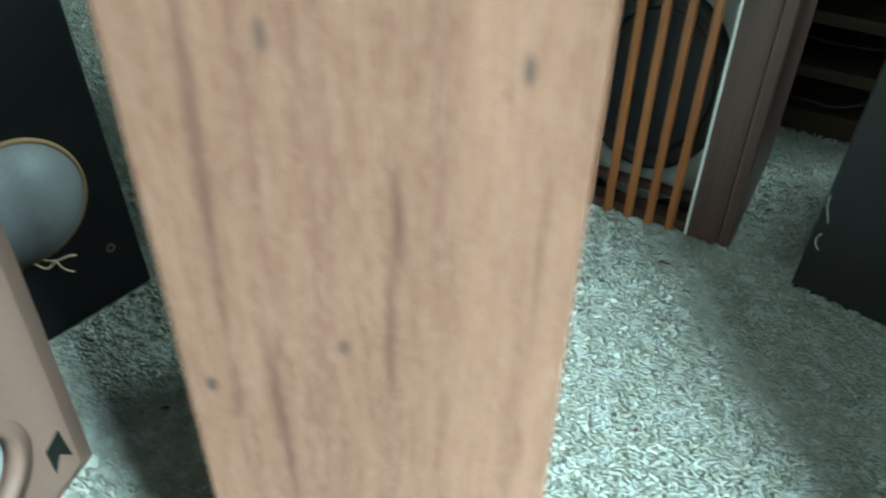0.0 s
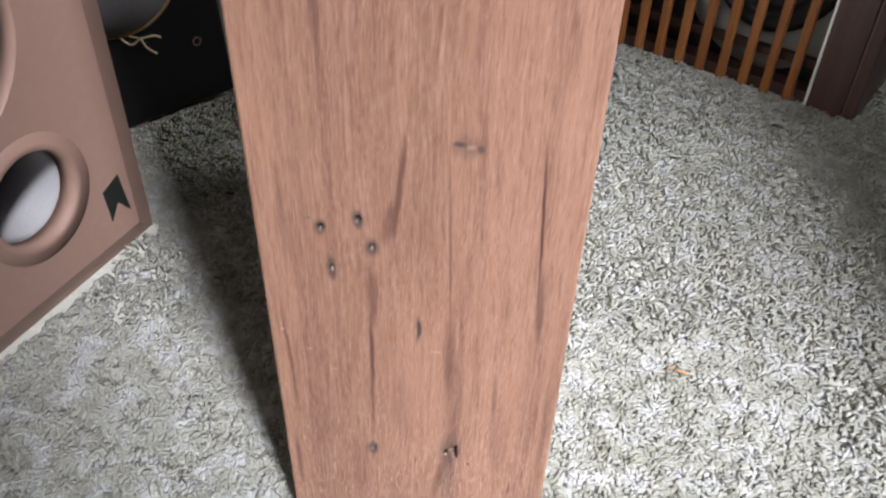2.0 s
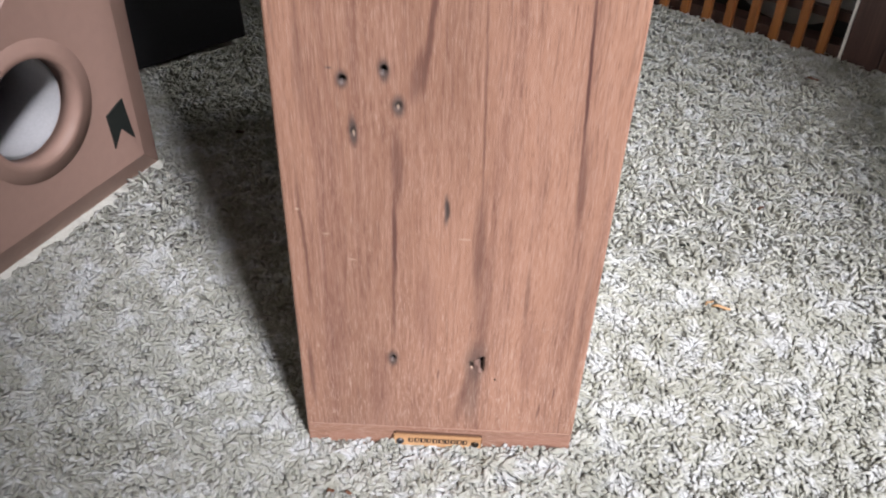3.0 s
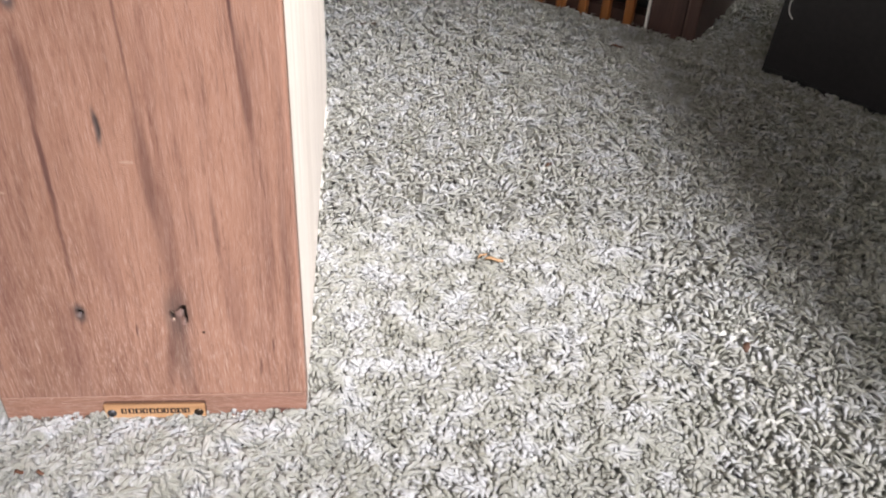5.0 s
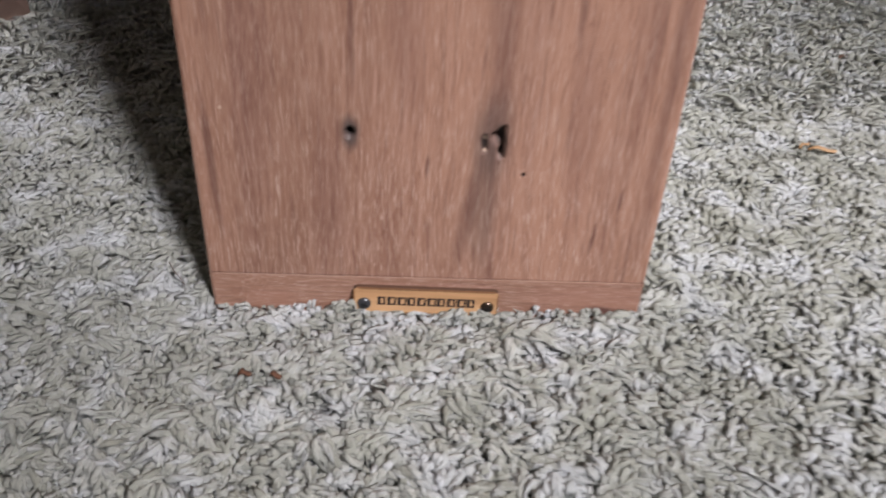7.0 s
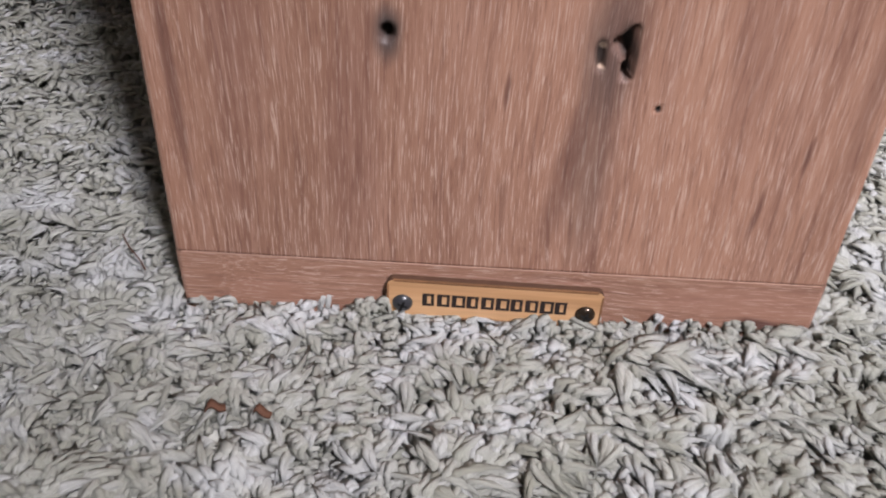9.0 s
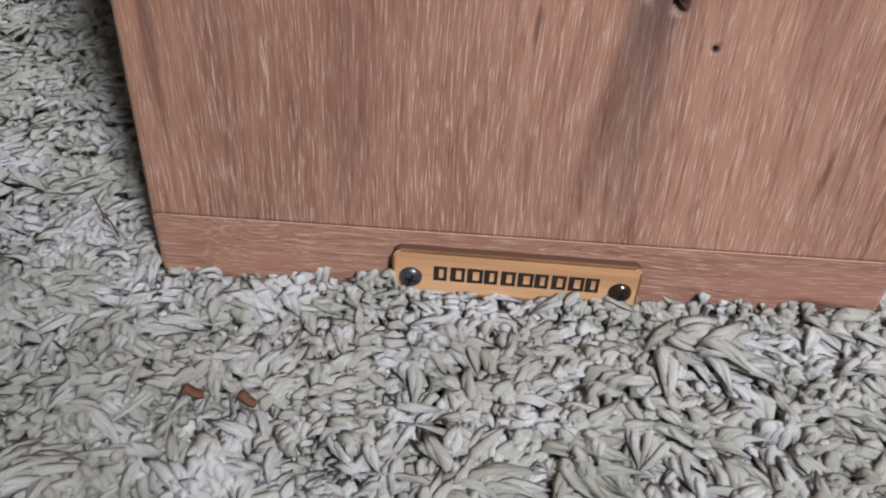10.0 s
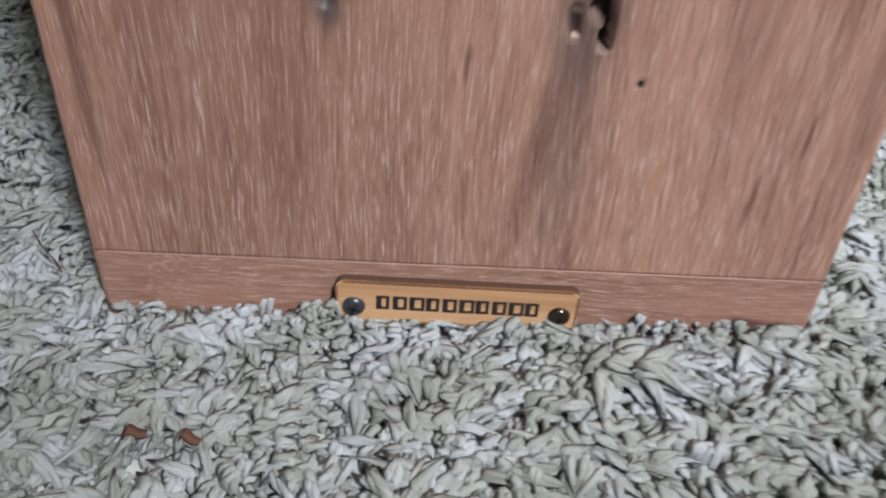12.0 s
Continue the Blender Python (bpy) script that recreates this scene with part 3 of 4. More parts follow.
def screw(x, metal, label):
    prof = [(0.00002, -0.0018), (0.0012, -0.00176), (0.0021, -0.00155), (0.0028, -0.0011), (0.0033, -0.0004), (0.0034, 0.0)]
    s = part("screw", lathe([(r, y - PLATE_T) for r, y in prof], x, -0.0018, 32), metal, plate, label, True)
    # a raised black cross: the shade of the recess as a dark shape
    bm = bmesh.new()
    for a in (20, 110):
        r = bmesh.ops.create_cube(bm, size=1.0)
        m = Matrix.Translation((x, -PLATE_T - 0.00145, -0.0018)) @ Matrix.Rotation(radians(a), 4, "Y") @ Matrix.Diagonal((0.0034, 0.0010, 0.0008, 1))
        bmesh.ops.transform(bm, matrix=m, verts=r["verts"])
    part("recess_shade", bm, M_RECESS_SHADE, s)


screw(-0.0303, M_SCREW, "black cross-head screw")
screw(0.0303, M_BRONZE, "shiny bronzed cross-head screw")
bm = bmesh.new()
for x0, x1, z0, z1 in ((-PLATE_W / 2 + 0.002, PLATE_W / 2 - 0.002, PLATE_H / 2 - 0.0007, PLATE_H / 2 + 0.0001), (-PLATE_W / 2 + 0.002, PLATE_W / 2 - 0.002, -PLATE_H / 2 - 0.0001, -PLATE_H / 2 + 0.0007),
                       (-PLATE_W / 2 - 0.0001, -PLATE_W / 2 + 0.0006, -PLATE_H / 2 + 0.002, PLATE_H / 2 - 0.002), (PLATE_W / 2 - 0.0006, PLATE_W / 2 + 0.0001, -PLATE_H / 2 + 0.002, PLATE_H / 2 - 0.002)):
    add_box(bm, x0, x1, -PLATE_T - 0.0001, -PLATE_T + 0.0005, z0, z1)
part("scorched_rim", bm, M_SCORCH, plate)
# the engraved name as ten plain blocks, each scorched round its edge
for i in range(10):
    x, wide = -0.0238 + i * 0.00487, 0.0039 + 0.0003 * (i % 3)
    bm = bmesh.new()
    for x0, x1, z0, z1 in ((x, x + 0.0016, -0.0024, 0.0026), (x + wide - 0.0010, x + wide, -0.0024, 0.0026), (x + 0.0016, x + wide - 0.0010, 0.0017, 0.0026), (x + 0.0016, x + wide - 0.0010, -0.0024, -0.0015)):
        add_box(bm, x0, x1, -PLATE_T - 0.00012, -PLATE_T + 0.0004, z0, z1)
    part("engraved_block", bm, M_INK, plate)


# ---- the primed cabinet without drivers ----
LW, LH, LD = 0.49, 0.82, 0.36
DX, DY = 0.395, 0.919
primed = thing("primed_cabinet", facing(-0.232 - LW * DX, 0.403 - LW * DY, DX, DY), "pink-primed empty speaker cabinet with open round holes", "speaker cabinet")
part("baffle", holed_board(LW, LH, 0.0, 0.022, [(LW - 0.155, 0.147, 0.052), (LW - 0.236, 0.345, 0.122), (LW / 2, 0.65, 0.06)], 0.034), M_PRIMER, primed, "pink-primed baffle with a wide chamfer")
part("side_wall", box(0.001, 0.02, 0.0225, LD, 0.0, LH - 0.001, 0.002), M_PRIMER, primed)
part("side_wall", box(LW - 0.02, LW - 0.001, 0.0225, LD, 0.0, LH - 0.001, 0.002), M_PRIMER, primed)
part("bottom", box(0.0205, LW - 0.0205, 0.0225, LD, 0.0, 0.02), M_INNER, primed)
part("top", box(0.0205, LW - 0.0205, 0.0225, LD, LH - 0.021, LH - 0.001), M_PRIMER, primed)
part("back_wall", box(0.0205, LW - 0.0205, LD - 0.02, LD - 0.001, 0.0205, LH - 0.0215), M_INNER, primed, "grey inner face")
ring = lathe([(0.0525, 0.0235), (0.0522, 0.0), (0.0535, -0.0012), (0.060, -0.0009), (0.0605, -0.0004), (0.071, -0.0007), (0.072, 0.002)], LW - 0.155, 0.147, 56)
part("port_ring", ring, M_PRIMER, primed, "routed ring round the port", True)
tubev = lathe([(0.0515, 0.0225), (0.0515, 0.15), (0.049, 0.15), (0.049, 0.0225)], LW - 0.155, 0.147, 48)
part("port_tube", tubev, M_INNER, primed, "grey port tube", True)
bx, bz = LW - 0.060, 0.086
part("badge", outline(bmesh.new(), [(bx - 0.014, bz + 0.017), (bx + 0.012, bz + 0.026), (bx + 0.018, bz - 0.026), (bx + 0.002, bz - 0.006), (bx - 0.012, bz - 0.024)], -0.0012, 0.0), M_FOIL, primed, "torn black foil patch")

# ---- the black cabinet with a bare grey cone ----
BW, BH, BD = 0.34, 0.86, 0.30
DX, DY = 0.757, 0.653
black_cab = thing("black_speaker", facing(-0.208 - BW * DX, 0.735 - BW * DY, DX, DY, -2.5), "matt black speaker with a bare grey cone and loose cords", "speaker")
part("body", box(0, BW, 0, BD, 0, BH, 0.004), M_BLACK, black_cab)
CX, CZ = BW - 0.140, 0.230
part("cone_rim", lathe([(0.086, 0.002), (0.0885, -0.004), (0.093, -0.004), (0.095, 0.001)], CX, CZ, 56), M_TAN, black_cab, "tan gasket ring", True)
part("cone", lathe([(0.0005, -0.052), (0.02, -0.050), (0.045, -0.042), (0.066, -0.030), (0.082, -0.014), (0.090, 0.0)], CX, CZ, 56), M_CONE, black_cab, "smooth grey domed cone", True)
for pts in ([(CX + 0.000, -0.003, CZ - 0.093), (CX + 0.012, -0.014, CZ - 0.096), (CX + 0.028, -0.018, CZ - 0.096), (CX + 0.040, -0.014, CZ - 0.104)],
            [(CX + 0.012, -0.014, CZ - 0.096), (CX + 0.015, -0.022, CZ - 0.108), (CX + 0.026, -0.024, CZ - 0.120)],
            [(CX - 0.012, -0.003, CZ - 0.092), (CX - 0.002, -0.012, CZ - 0.102), (CX + 0.012, -0.014, CZ - 0.096)]):
    part("cord", tube(pts, 0.0015), M_CORD, black_cab, "frayed natural cord", True)
part("screw_hole", lathe([(0.0045, -0.0006), (0.006, -0.0012), (0.0072, -0.0004)], BW - 0.045, 0.096, 20), M_MID_BROWN, black_cab)

# ---- the dark cabinet with a slatted grille ----
SW, SH, SD = 0.506, 0.92, 0.34
DX, DY = 0.799, -0.601
slatted = thing("slatted_speaker", facing(0.743 - SW * DX, 0.706 - SW * DY, DX, DY), "dark brown speaker with upright wooden slats over its woofer", "speaker")
STILE = 0.074
part("side_board", box(0, 0.02, 0.0, SD, 0, SH, 0.002), M_UMBER, slatted)
part("side_board", box(SW - 0.02, SW, 0.0, SD, 0, SH, 0.002), M_UMBER, slatted)
part("stile", box(0.0205, STILE, 0.001, 0.03, 0, SH - 0.021, 0.0015), M_UMBER, slatted)
part("stile", box(SW - STILE, SW - 0.0205, 0.001, 0.03, 0, SH - 0.021, 0.0015), M_UMBER, slatted)
part("edge_line", box(SW - 0.0185, SW - 0.0165, -0.0012, 0.0, 0.0, SH - 0.02), M_MID_BROWN, slatted, "thin paler corner line")
for x in (STILE + 0.0002, SW - STILE - 0.0042):
    part("bead", box(x, x + 0.004, -0.001, 0.004, 0.004, SH - 0.022), M_BEAD, slatted, "thin white bead")
part("top_board", box(0.0205, SW - 0.0205, 0.001, SD, SH - 0.02, SH), M_UMBER, slatted)
part("bottom_rail", box(STILE + 0.005, SW - STILE - 0.005, 0.012, 0.045, 0.0, 0.022), M_UMBER, slatted)
part("cross_rail", box(STILE + 0.005, SW - STILE - 0.005, 0.032, 0.045, 0.052, 0.066), M_UMBER, slatted)
part("baffle", box(0.0205, SW - 0.0205, 0.06, 0.08, 0.0, SH - 0.021), M_RUBBER, slatted)
WX, WZ = SW - 0.188, 0.245


def oval(profile):
    """A turned ring about the woofer's centre, taller than wide."""
    v, e, f = lathe(profile, 0, 0, 64)
    return [(WX + 0.74 * x, y, WZ + z) for x, y, z in v], e, f


part("basket", oval([(0.166, 0.059), (0.168, 0.050), (0.226, 0.050), (0.228, 0.0595)]), M_GASKET, slatted, "pale grey woofer frame", True)
part("surround", oval([(0.124, 0.057), (0.130, 0.046), (0.136, 0.043), (0.142, 0.047), (0.148, 0.042), (0.158, 0.042), (0.168, 0.058)]), M_RUBBER, slatted, "black rubber surround", True)
part("cone", oval([(0.0005, 0.054), (0.06, 0.053), (0.125, 0.0565)]), M_WOOFER, slatted, "slate-grey woofer cone", True)
for k in range(9):
    x = SW - 0.106 - 0.0377 * k
    part("slat", box(x - 0.007, x + 0.007, -0.002, 0.0115, 0.003, SH - 0.022, 0.0025), M_SLAT, slatted, "varnished orange-brown slat")

# ---- the black box beside it ----
KW, KH, KD = 0.46, 0.9, 0.36
DX, DY = 0.660, -0.751
box_thing = thing("black_cabinet", facing(0.806, 0.608, DX, DY, 2.2), "plain black lacquered cabinet with pale scuffs near its corner", "cabinet")
part("body", box(0, KW, 0, KD, 0, KH, 0.003), M_BLACK2, box_thing)
part("plinth_line", box(0.004, KW - 0.004, -0.0012, 0.001, 0.012, 0.016), M_RUBBER, box_thing)
for pts in ([(0.004, -0.0006, 0.186), (0.006, -0.0008, 0.165), (0.013, -0.0008, 0.150), (0.016, -0.0006, 0.140)], [(0.014, -0.0006, 0.118), (0.010, -0.0008, 0.108), (0.012, -0.0008, 0.096), (0.019, -0.0006, 0.088)]):
    part("scuff", tube(pts, 0.0009, 6), M_SCUFF, box_thing, "thin pale scratch")

# ---- things half hidden behind ----
DX, DY = 0.938, 0.347
far_black = thing("black_speaker", facing(0.262 - 0.20 * DX, 1.155 - 0.20 * DY, DX, DY), "plain black speaker standing behind the slatted one", "speaker")
part("body", box(0, 0.36, 0, 0.22, 0, 0.42, 0.004), M_BLACK, far_black)
part("foot_rail", box(0.01, 0.35, -0.002, 0.0, 0.0, 0.03), M_RUBBER, far_black)

DX, DY = 0.80, -0.60
rack = thing("wooden_rack", facing(1.01 - 0.15 * DX, 1.085 - 0.15 * DY, DX, DY), "old brown wooden rack with open shelves", "shelf")
for z0, z1 in ((0.0, 0.055), (0.125, 0.15), (0.235, 0.26), (0.37, 0.395), (0.62, 0.645)):
    part("shelf", box(0.02, 0.60, 0.0, 0.28, z0, z1, 0.002), M_RACK, rack)
for x in (0.0, 0.602):
    part("upright", box(x, x + 0.018, 0.0, 0.28, 0.0, 0.66, 0.002), M_RACK, rack)
part("back_board", box(0.019, 0.601, 0.2805, 0.29, 0.0, 0.66), M_RACK, rack)
knob = part("jack_plug", lathe([(0.0005, -0.045), (0.018, -0.043), (0.023, -0.03), (0.023, 0.0), (0.016, 0.0)], 0.20, 0.335, 28), M_RUBBER, rack, "round black plug", True)
for name_, pts in (("loose", [(0.13, 0.02, 0.068), (0.19, 0.0, 0.078), (0.25, 0.01, 0.072), (0.33, 0.02, 0.110), (0.40, 0.02, 0.175), (0.46, 0.04, 0.20)]),
                   ("slack", [(0.10, 0.06, 0.195), (0.20, 0.05, 0.185), (0.30, 0.05, 0.19), (0.42, 0.06, 0.205)])):
    tagged(part("cable", tube([tuple(rack.matrix_basis @ Vector(p)) for p in pts], 0.004), M_RUBBER, None, "", True), "thin black cable lying slack on the rack", "cable", "cables on the rack")


# ---- carpet pile ----
rng = np.random.default_rng(7)


def tuft_shape(rings, sides, plies=1, phase=0.0):
    """One yarn end that rises, bends over along +x and ends in a soft point, as one strand or as plies
    twisted round each other, with its UVs; unit length."""
    v, uv, f = [], [], []
    for p in range(plies):
        first = len(v)
        for i in range(rings):
            t = i / rings
            ang = 1.5 * min(t * 2.1, 1.0)
            cx, cz = 0.86 * (t ** 1.2), 0.5 * math.sin(ang) - 0.06 * max(t - 0.5, 0.0)
            r = 0.132 * (0.25 + 1.0 * math.sin(math.pi * min(t * 0.84 + 0.07, 1)))
            turn = phase + math.pi * p + 3.6 * t
            off, grow = (0.42 * r, 0.80) if plies > 1 else (0.0, 1.15)
            for s in range(sides):
                a = 2 * math.pi * s / sides + 0.35 * t
                u = 1.35 * (math.cos(a) * r * grow + off * math.cos(turn))
                w = 0.62 * (math.sin(a) * r * grow + off * math.sin(turn))
                v.append((cx - w * math.sin(ang), u, cz + w * math.cos(ang) + w * 0.35))
                uv.append((s / sides + 0.5 * t + 7.3 * p, t))
        for i in range(rings - 1):
            for s in range(sides):
                a, b = first + i * sides + s, first + i * sides + (s + 1) % sides
                f += [(a, b, b + sides), (a, b + sides, a + sides)]
        top = first + (rings - 1) * sides
        f += [(top + s, top + (s + 1) % sides, plies * rings * sides) for s in range(sides)]
    v.append((0.95, 0.0, 0.42))
    uv.append((0.5, 1.0))
    return np.array(v), np.array(uv), np.array(f)


def locks(x, y, cell, seed):
    """Gathers points into uneven cells: each one's offset from its cell's middle, and two random numbers of the cell."""
    g = np.random.default_rng(seed)
    jit = g.uniform(0.05, 0.95, (64, 64, 2))
    tone = g.normal(0, 1, (64, 64, 2))
    i0, j0 = np.floor(x / cell).astype(int), np.floor(y / cell).astype(int)
    best, dx, dy = np.full(len(x), 9.0), np.zeros(len(x)), np.zeros(len(x))
    pick = np.zeros((len(x), 2))
    for di in (-1, 0, 1):
        for dj in (-1, 0, 1):
            i, j = i0 + di, j0 + dj
            q = jit[i % 64, j % 64]
            ox, oy = x / cell - i - q[:, 0], y / cell - j - q[:, 1]
            d = ox * ox + oy * oy
            near = d < best
            best, dx, dy = np.where(near, d, best), np.where(near, ox, dx), np.where(near, oy, dy)
            pick = np.where(near[:, None], tone[i % 64, j % 64], pick)
    return dx, dy, np.sqrt(best), pick


def smooth_field(x, y, scale, seed):
    """A soft random field made of a few sine waves."""
    g = np.random.default_rng(seed)
    out = np.zeros_like(x)
    for _ in range(9):
        a, k, p = g.uniform(0, 2 * np.pi), g.uniform(0.6, 1.9) * 2 * np.pi / scale, g.uniform(0, 2 * np.pi)
        out += np.sin(k * (x * np.cos(a) + y * np.sin(a)) + p)
    return out / 3.0


def clear_of(x, y, m, x0, x1, y0, y1):
    """True where (x, y) is outside a footprint given in a thing's own axes."""
    inv = m.inverted()
    lx = inv[0][0] * x + inv[0][1] * y + inv[0][3]
    ly = inv[1][0] * x + inv[1][1] * y + inv[1][3]
    return ~((lx > x0) & (lx < x1) & (ly > y0) & (ly < y1))


FEET = [(pose(0, 0, 0), -0.0005, W + 0.0005, 0.0005, DEPTH), (primed.matrix_basis, 0, LW, 0, LD), (black_cab.matrix_basis, 0, BW, 0, BD),
        (slatted.matrix_basis, 0, SW, 0, SD), (box_thing.matrix_basis, 0, KW, 0, KD), (far_black.matrix_basis, 0, 0.36, 0, 0.22), (rack.matrix_basis, 0, 0.62, 0, 0.29)]


def pile(name, x0, x1, y0, y1, step, size, rings, sides, inside_of=None, outside_of=None, plies=1):
    gx, gy = np.meshgrid(np.arange(x0, x1, step), np.arange(y0, y1, step))
    x = gx.ravel() + rng.uniform(-0.55, 0.55, gx.size) * step
    y = gy.ravel() + rng.uniform(-0.55, 0.55, gx.size) * step
    keep = np.ones(len(x), bool)
    for foot in FEET:
        keep &= clear_of(x, y, *foot)
    for hole, inner in ((inside_of, True), (outside_of, False)):
        if hole is None:
            continue
        wx, wy = x + 0.012 * smooth_field(x, y, 0.09, 8), y + 0.012 * smooth_field(x, y, 0.09, 9)
        within = (wx > hole[0]) & (wx < hole[1]) & (wy > hole[2]) & (wy < hole[3])
        keep &= within if inner else ~within
    x, y = x[keep], y[keep]
    n = len(x)
    # yarn ends gather into locks that lean one way and stand highest in their middle
    dx, dy, far, pick = locks(x, y, 0.0125, 21)
    turn = 2.2 * smooth_field(x, y, 0.06, 3) + 0.9 * pick[:, 0] + 0.35 * np.arctan2(dy, dx) * (far > 0.25) + rng.normal(0, 0.4, n)
    tall = size * (1.08 + 0.24 * smooth_field(x, y, 0.045, 5) + 0.2 * pick[:, 1] - 0.16 * far ** 2 + rng.normal(0, 0.12, n)).clip(0.6, 1.7)
    lie = (0.97 + 0.22 * smooth_field(x, y, 0.03, 6) + rng.normal(0, 0.24, n)).clip(0.4, 1.9)
    fat = (1.0 + rng.normal(0, 0.17, n)).clip(0.6, 1.5)
    # beside the tower the yarn stands up or leans away from it
    near = (y < 0.001) & (y > -0.010) & (x > -0.006) & (x < W + 0.006) & (rng.random(n) < 0.5)
    lie = np.where(near, 0.35, lie)
    tx, ty = x + 0.95 * lie * tall * np.cos(turn), y + 0.95 * lie * tall * np.sin(turn)
    hits = ~near & (tx > -0.002) & (tx < W + 0.002) & (ty > -0.003) & (ty < DEPTH)
    turn = np.where(hits & (y < 0), -np.arccos(np.cos(turn)), turn)
    turn = np.where(hits & (y >= 0) & (x < 0) & (np.cos(turn) > 0), np.pi - turn, turn)
    turn = np.where(hits & (y >= 0) & (x > W) & (np.cos(turn) < 0), np.pi - turn, turn)
    c, s = np.cos(turn)[:, None], np.sin(turn)[:, None]
    parts_v, parts_f, parts_uv, count = [], [], [], 0
    kinds = rng.integers(0, 3, n)
    for kind in range(3):
        k = np.flatnonzero(kinds == kind)
        v, uv, f = tuft_shape(rings, sides, plies, 2.1 * kind)
        lx, ly = v[None, :, 0] * (lie * tall)[k, None], v[None, :, 1] * (fat * size)[k, None]
        lz = v[None, :, 2] * (tall * (1.15 - 0.22 * lie))[k, None] * 1.05 + 0.0022
        ly = ly + lx * lx * rng.normal(0, 28.0, len(k))[:, None]
        parts_v.append(np.stack([x[k, None] + lx * c[k] - ly * s[k], y[k, None] + lx * s[k] + ly * c[k], FLOOR + lz], -1).reshape(-1, 3))
        parts_f.append((f[None] + (count + np.arange(len(k)) * len(v))[:, None, None]).reshape(-1, 3))
        parts_uv.append(np.tile(uv, (len(k), 1)) + np.repeat(rng.uniform(0, 40, (len(k), 2)), len(v), 0))
        count += len(k) * len(v)
    out, tri, uvs = np.concatenate(parts_v), np.concatenate(parts_f), np.concatenate(parts_uv)
    me = bpy.data.meshes.new(name)
    me.vertices.add(len(out))
    me.vertices.foreach_set("co", out.astype(np.float32).ravel())
    me.loops.add(tri.size)
    me.loops.foreach_set("vertex_index", tri.astype(np.int32).ravel())
    me.polygons.add(len(tri))
    me.polygons.foreach_set("loop_start", np.arange(0, tri.size, 3, dtype=np.int32))
    layer = me.uv_layers.new(name="UVMap")
    layer.data.foreach_set("uv", uvs[tri.ravel()].astype(np.float32).ravel())
    me.update()
    me.validate()
    me.shade_smooth()
    me.materials.append(M_YARN)
    return tagged(new(name, me), "thick pale grey-green shag carpet of twisted yarn", "carpet", kind="stuff")


NEAR, FRONT, MIDDLE = (-0.42, 0.52, -0.17, 0.24), (-0.10, 0.26, -0.115, 0.05), (-0.55, 1.15, -0.25, 0.6)
pile("carpet_pile", -0.16, 0.32, -0.16, 0.10, 0.00245, 0.0086, 5, 5, FRONT, None, 2)
pile("carpet_pile", -0.46, 0.58, -0.22, 0.30, 0.0026, 0.0082, 4, 4, NEAR, FRONT)
pile("carpet_pile", -0.60, 1.20, -0.3, 0.66, 0.0044, 0.0100, 3, 3, MIDDLE, NEAR)
pile("carpet_pile", -0.60, 1.25, 0.5, 1.4, 0.0050, 0.0112, 2, 3, None, MIDDLE)
pile("carpet_pile", -1.10, 0.10, 1.4, 2.58, 0.0064, 0.0130, 2, 3)
# a few longer ends stand up against the foot of the tower
pile("carpet_pile", 0.128, 0.156, -0.024, -0.003, 0.0046, 0.0112, 6, 5, plies=2)
pile("carpet_pile", 0.166, 0.222, -0.011, -0.003, 0.0052, 0.0108, 6, 5, plies=2)
pile("carpet_pile", 0.066, 0.076, -0.010, -0.003, 0.0045, 0.0108, 6, 5, plies=2)


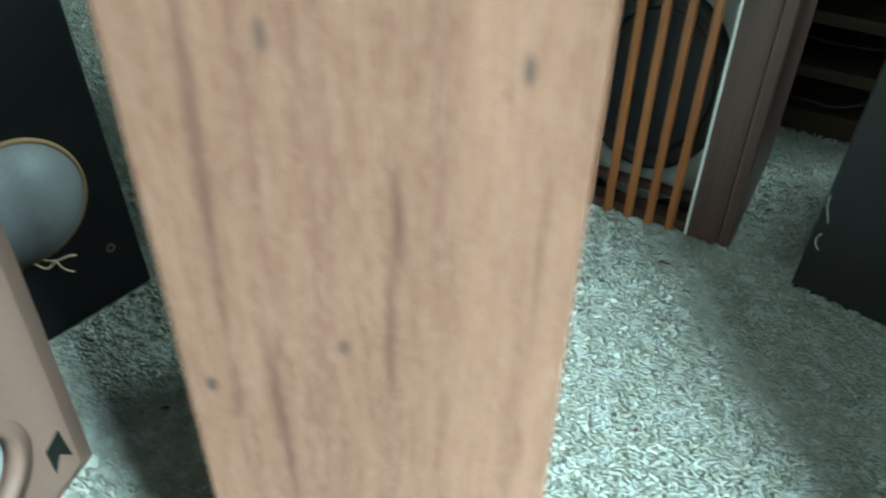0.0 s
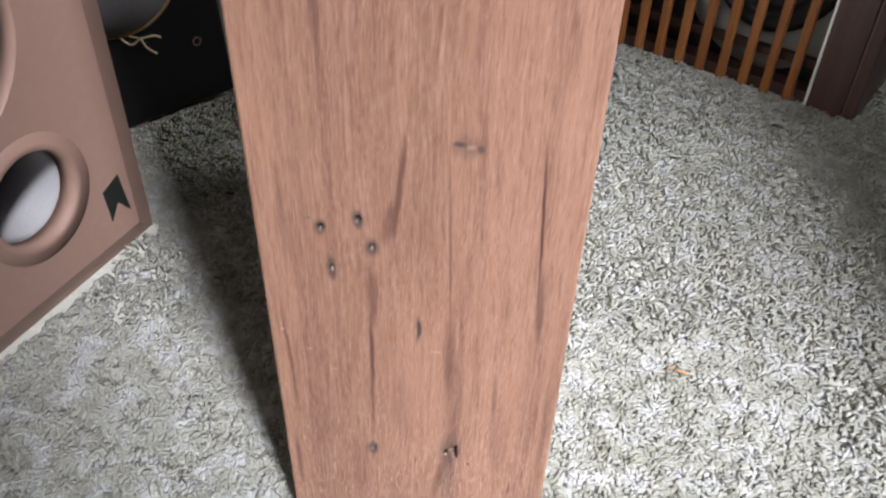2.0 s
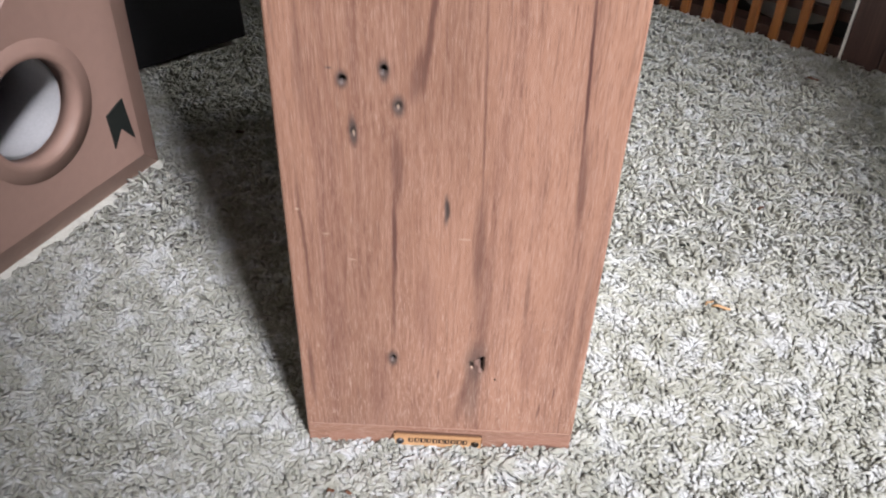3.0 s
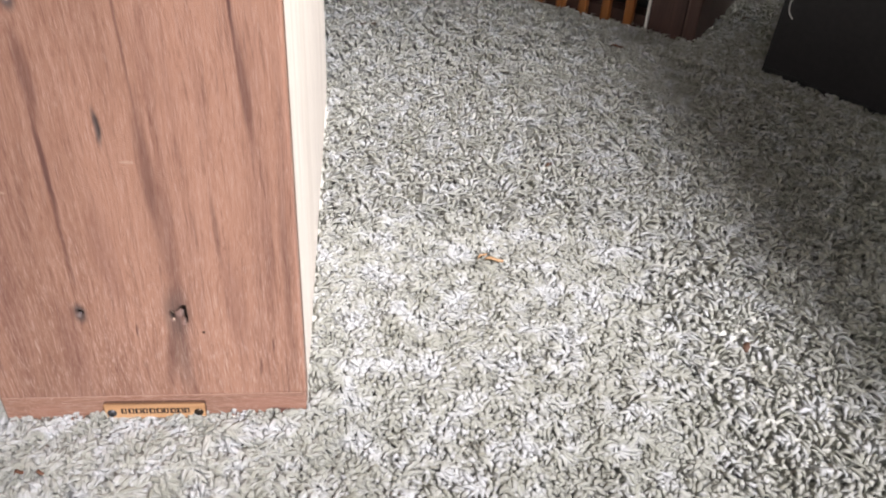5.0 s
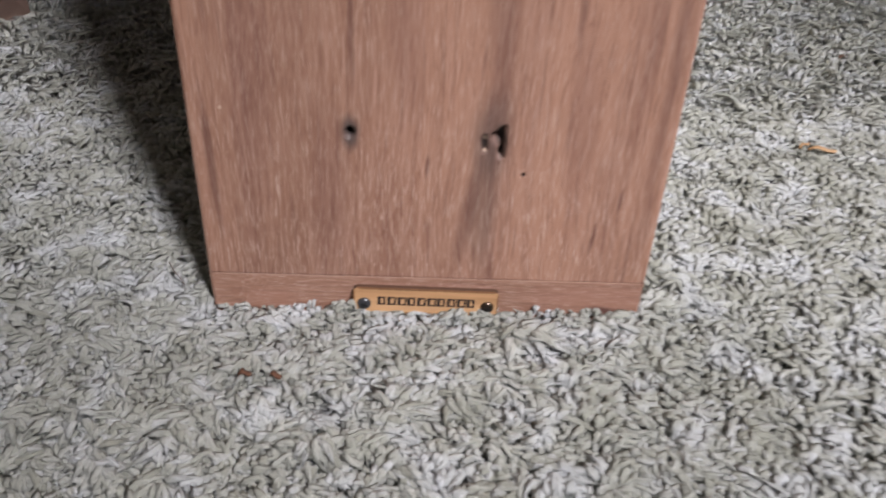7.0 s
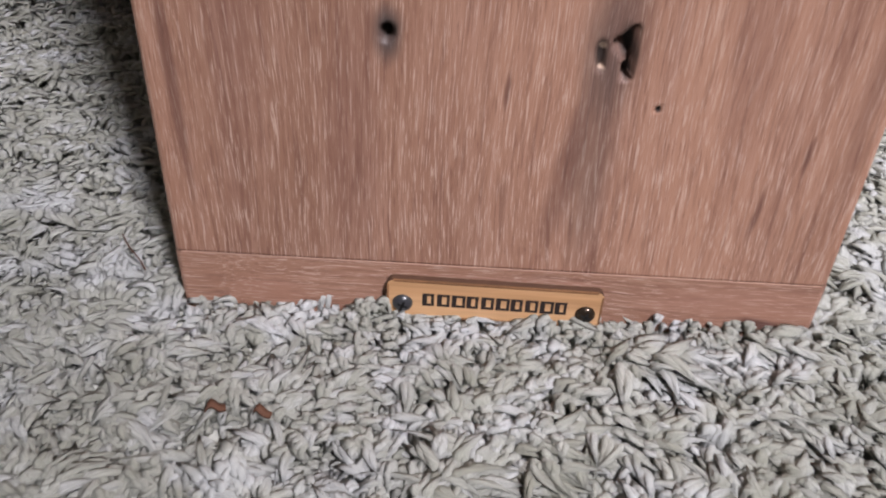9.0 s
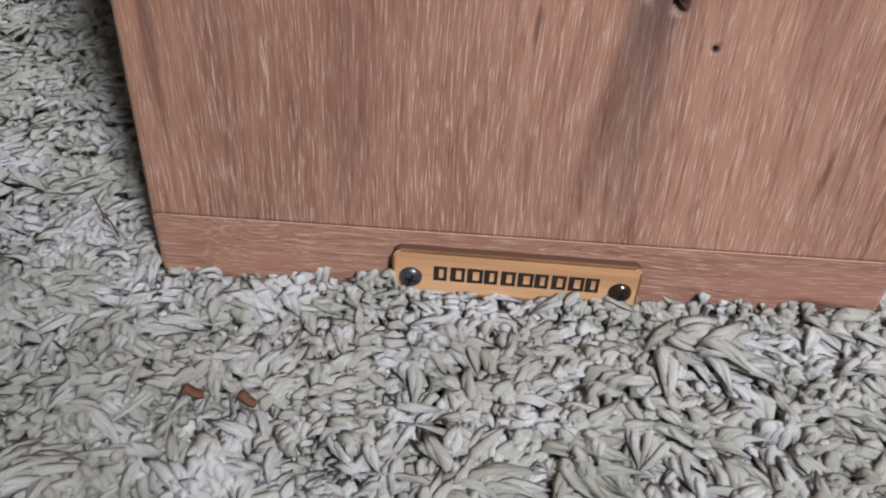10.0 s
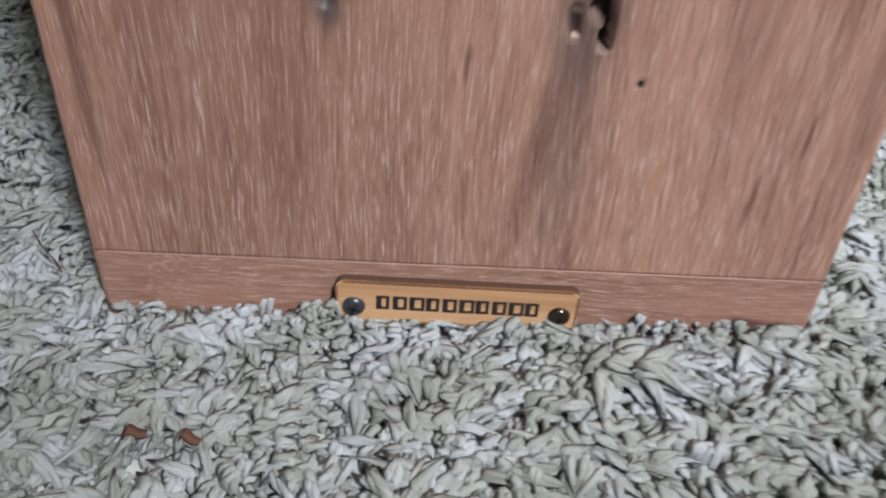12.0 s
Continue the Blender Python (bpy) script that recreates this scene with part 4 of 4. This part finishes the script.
# ---- bits on the carpet ----
def sliver(x, y, length, wide, turn, mat, label, category, group):
    bm = bmesh.new()
    n = 7
    rows = []
    for i in range(n):
        t = i / (n - 1)
        w = wide * (0.35 + 0.65 * math.sin(math.pi * (0.1 + 0.8 * t)))
        z = 0.0022 * math.sin(math.pi * t) + 0.001 * math.sin(7 * t)
        rows.append([bm.verts.new((length * (t - 0.5), sgn * w / 2, z + dz)) for sgn, dz in ((-1, 0), (1, 0.0006), (1, 0.0014), (-1, 0.0008))])
    for a, b in zip(rows, rows[1:]):
        for k in range(4):
            bm.faces.new((a[k], a[(k + 1) % 4], b[(k + 1) % 4], b[k]))
    bm.faces.new(rows[0])
    bm.faces.new(rows[-1][::-1])
    ob = part("wood_shaving", bm, mat, None, "", True)
    ob.matrix_basis = pose(x, y, -0.0022, rng.uniform(-12, 12), rng.uniform(-10, 10), turn)
    return tagged(ob, label, category, group)


for x, y, ln, wd, tn, mt, lb in ((0.376, 0.178, 0.018, 0.0026, -20, M_STRAW, "yellow straw-like wood shaving on the carpet"), (0.366, 0.184, 0.010, 0.002, 30, M_STRAW, "yellow straw-like wood shaving on the carpet"),
                                 (0.025, -0.052, 0.006, 0.0028, 15, M_SHAVING, "red-brown chip of wood in the pile"), (0.039, -0.053, 0.006, 0.0024, -20, M_SHAVING, "red-brown chip of wood in the pile"),
                                 (0.46, 0.35, 0.010, 0.003, 40, M_CHAR, "dark fleck of bark on the carpet"), (0.572, 0.055, 0.012, 0.006, 60, M_CHAR, "dark fleck of bark on the carpet"),
                                 (0.265, 0.749, 0.025, 0.006, -5, M_CHAR, "dark fleck of bark on the carpet"), (0.62, 0.68, 0.02, 0.004, -40, M_SHAVING, "brown scrap of bark on the carpet"),
                                 (-0.16, 0.47, 0.012, 0.004, 0, M_CHAR, "dark fleck of bark on the carpet"), (0.86, 0.80, 0.016, 0.006, 20, M_CHAR, "dark fleck of bark on the carpet")):
    sliver(x, y, ln, wd, tn, mt, lb, "debris", "bits on the carpet")
tagged(part("twig", tube([(-0.016, 0.012, -0.003), (-0.018, 0.013, 0.002), (-0.021, 0.014, 0.006), (-0.023, 0.015, 0.011)], 0.00028, 6), M_CHAR, None, "", True), "thin dark twig stuck in the pile", "twig")
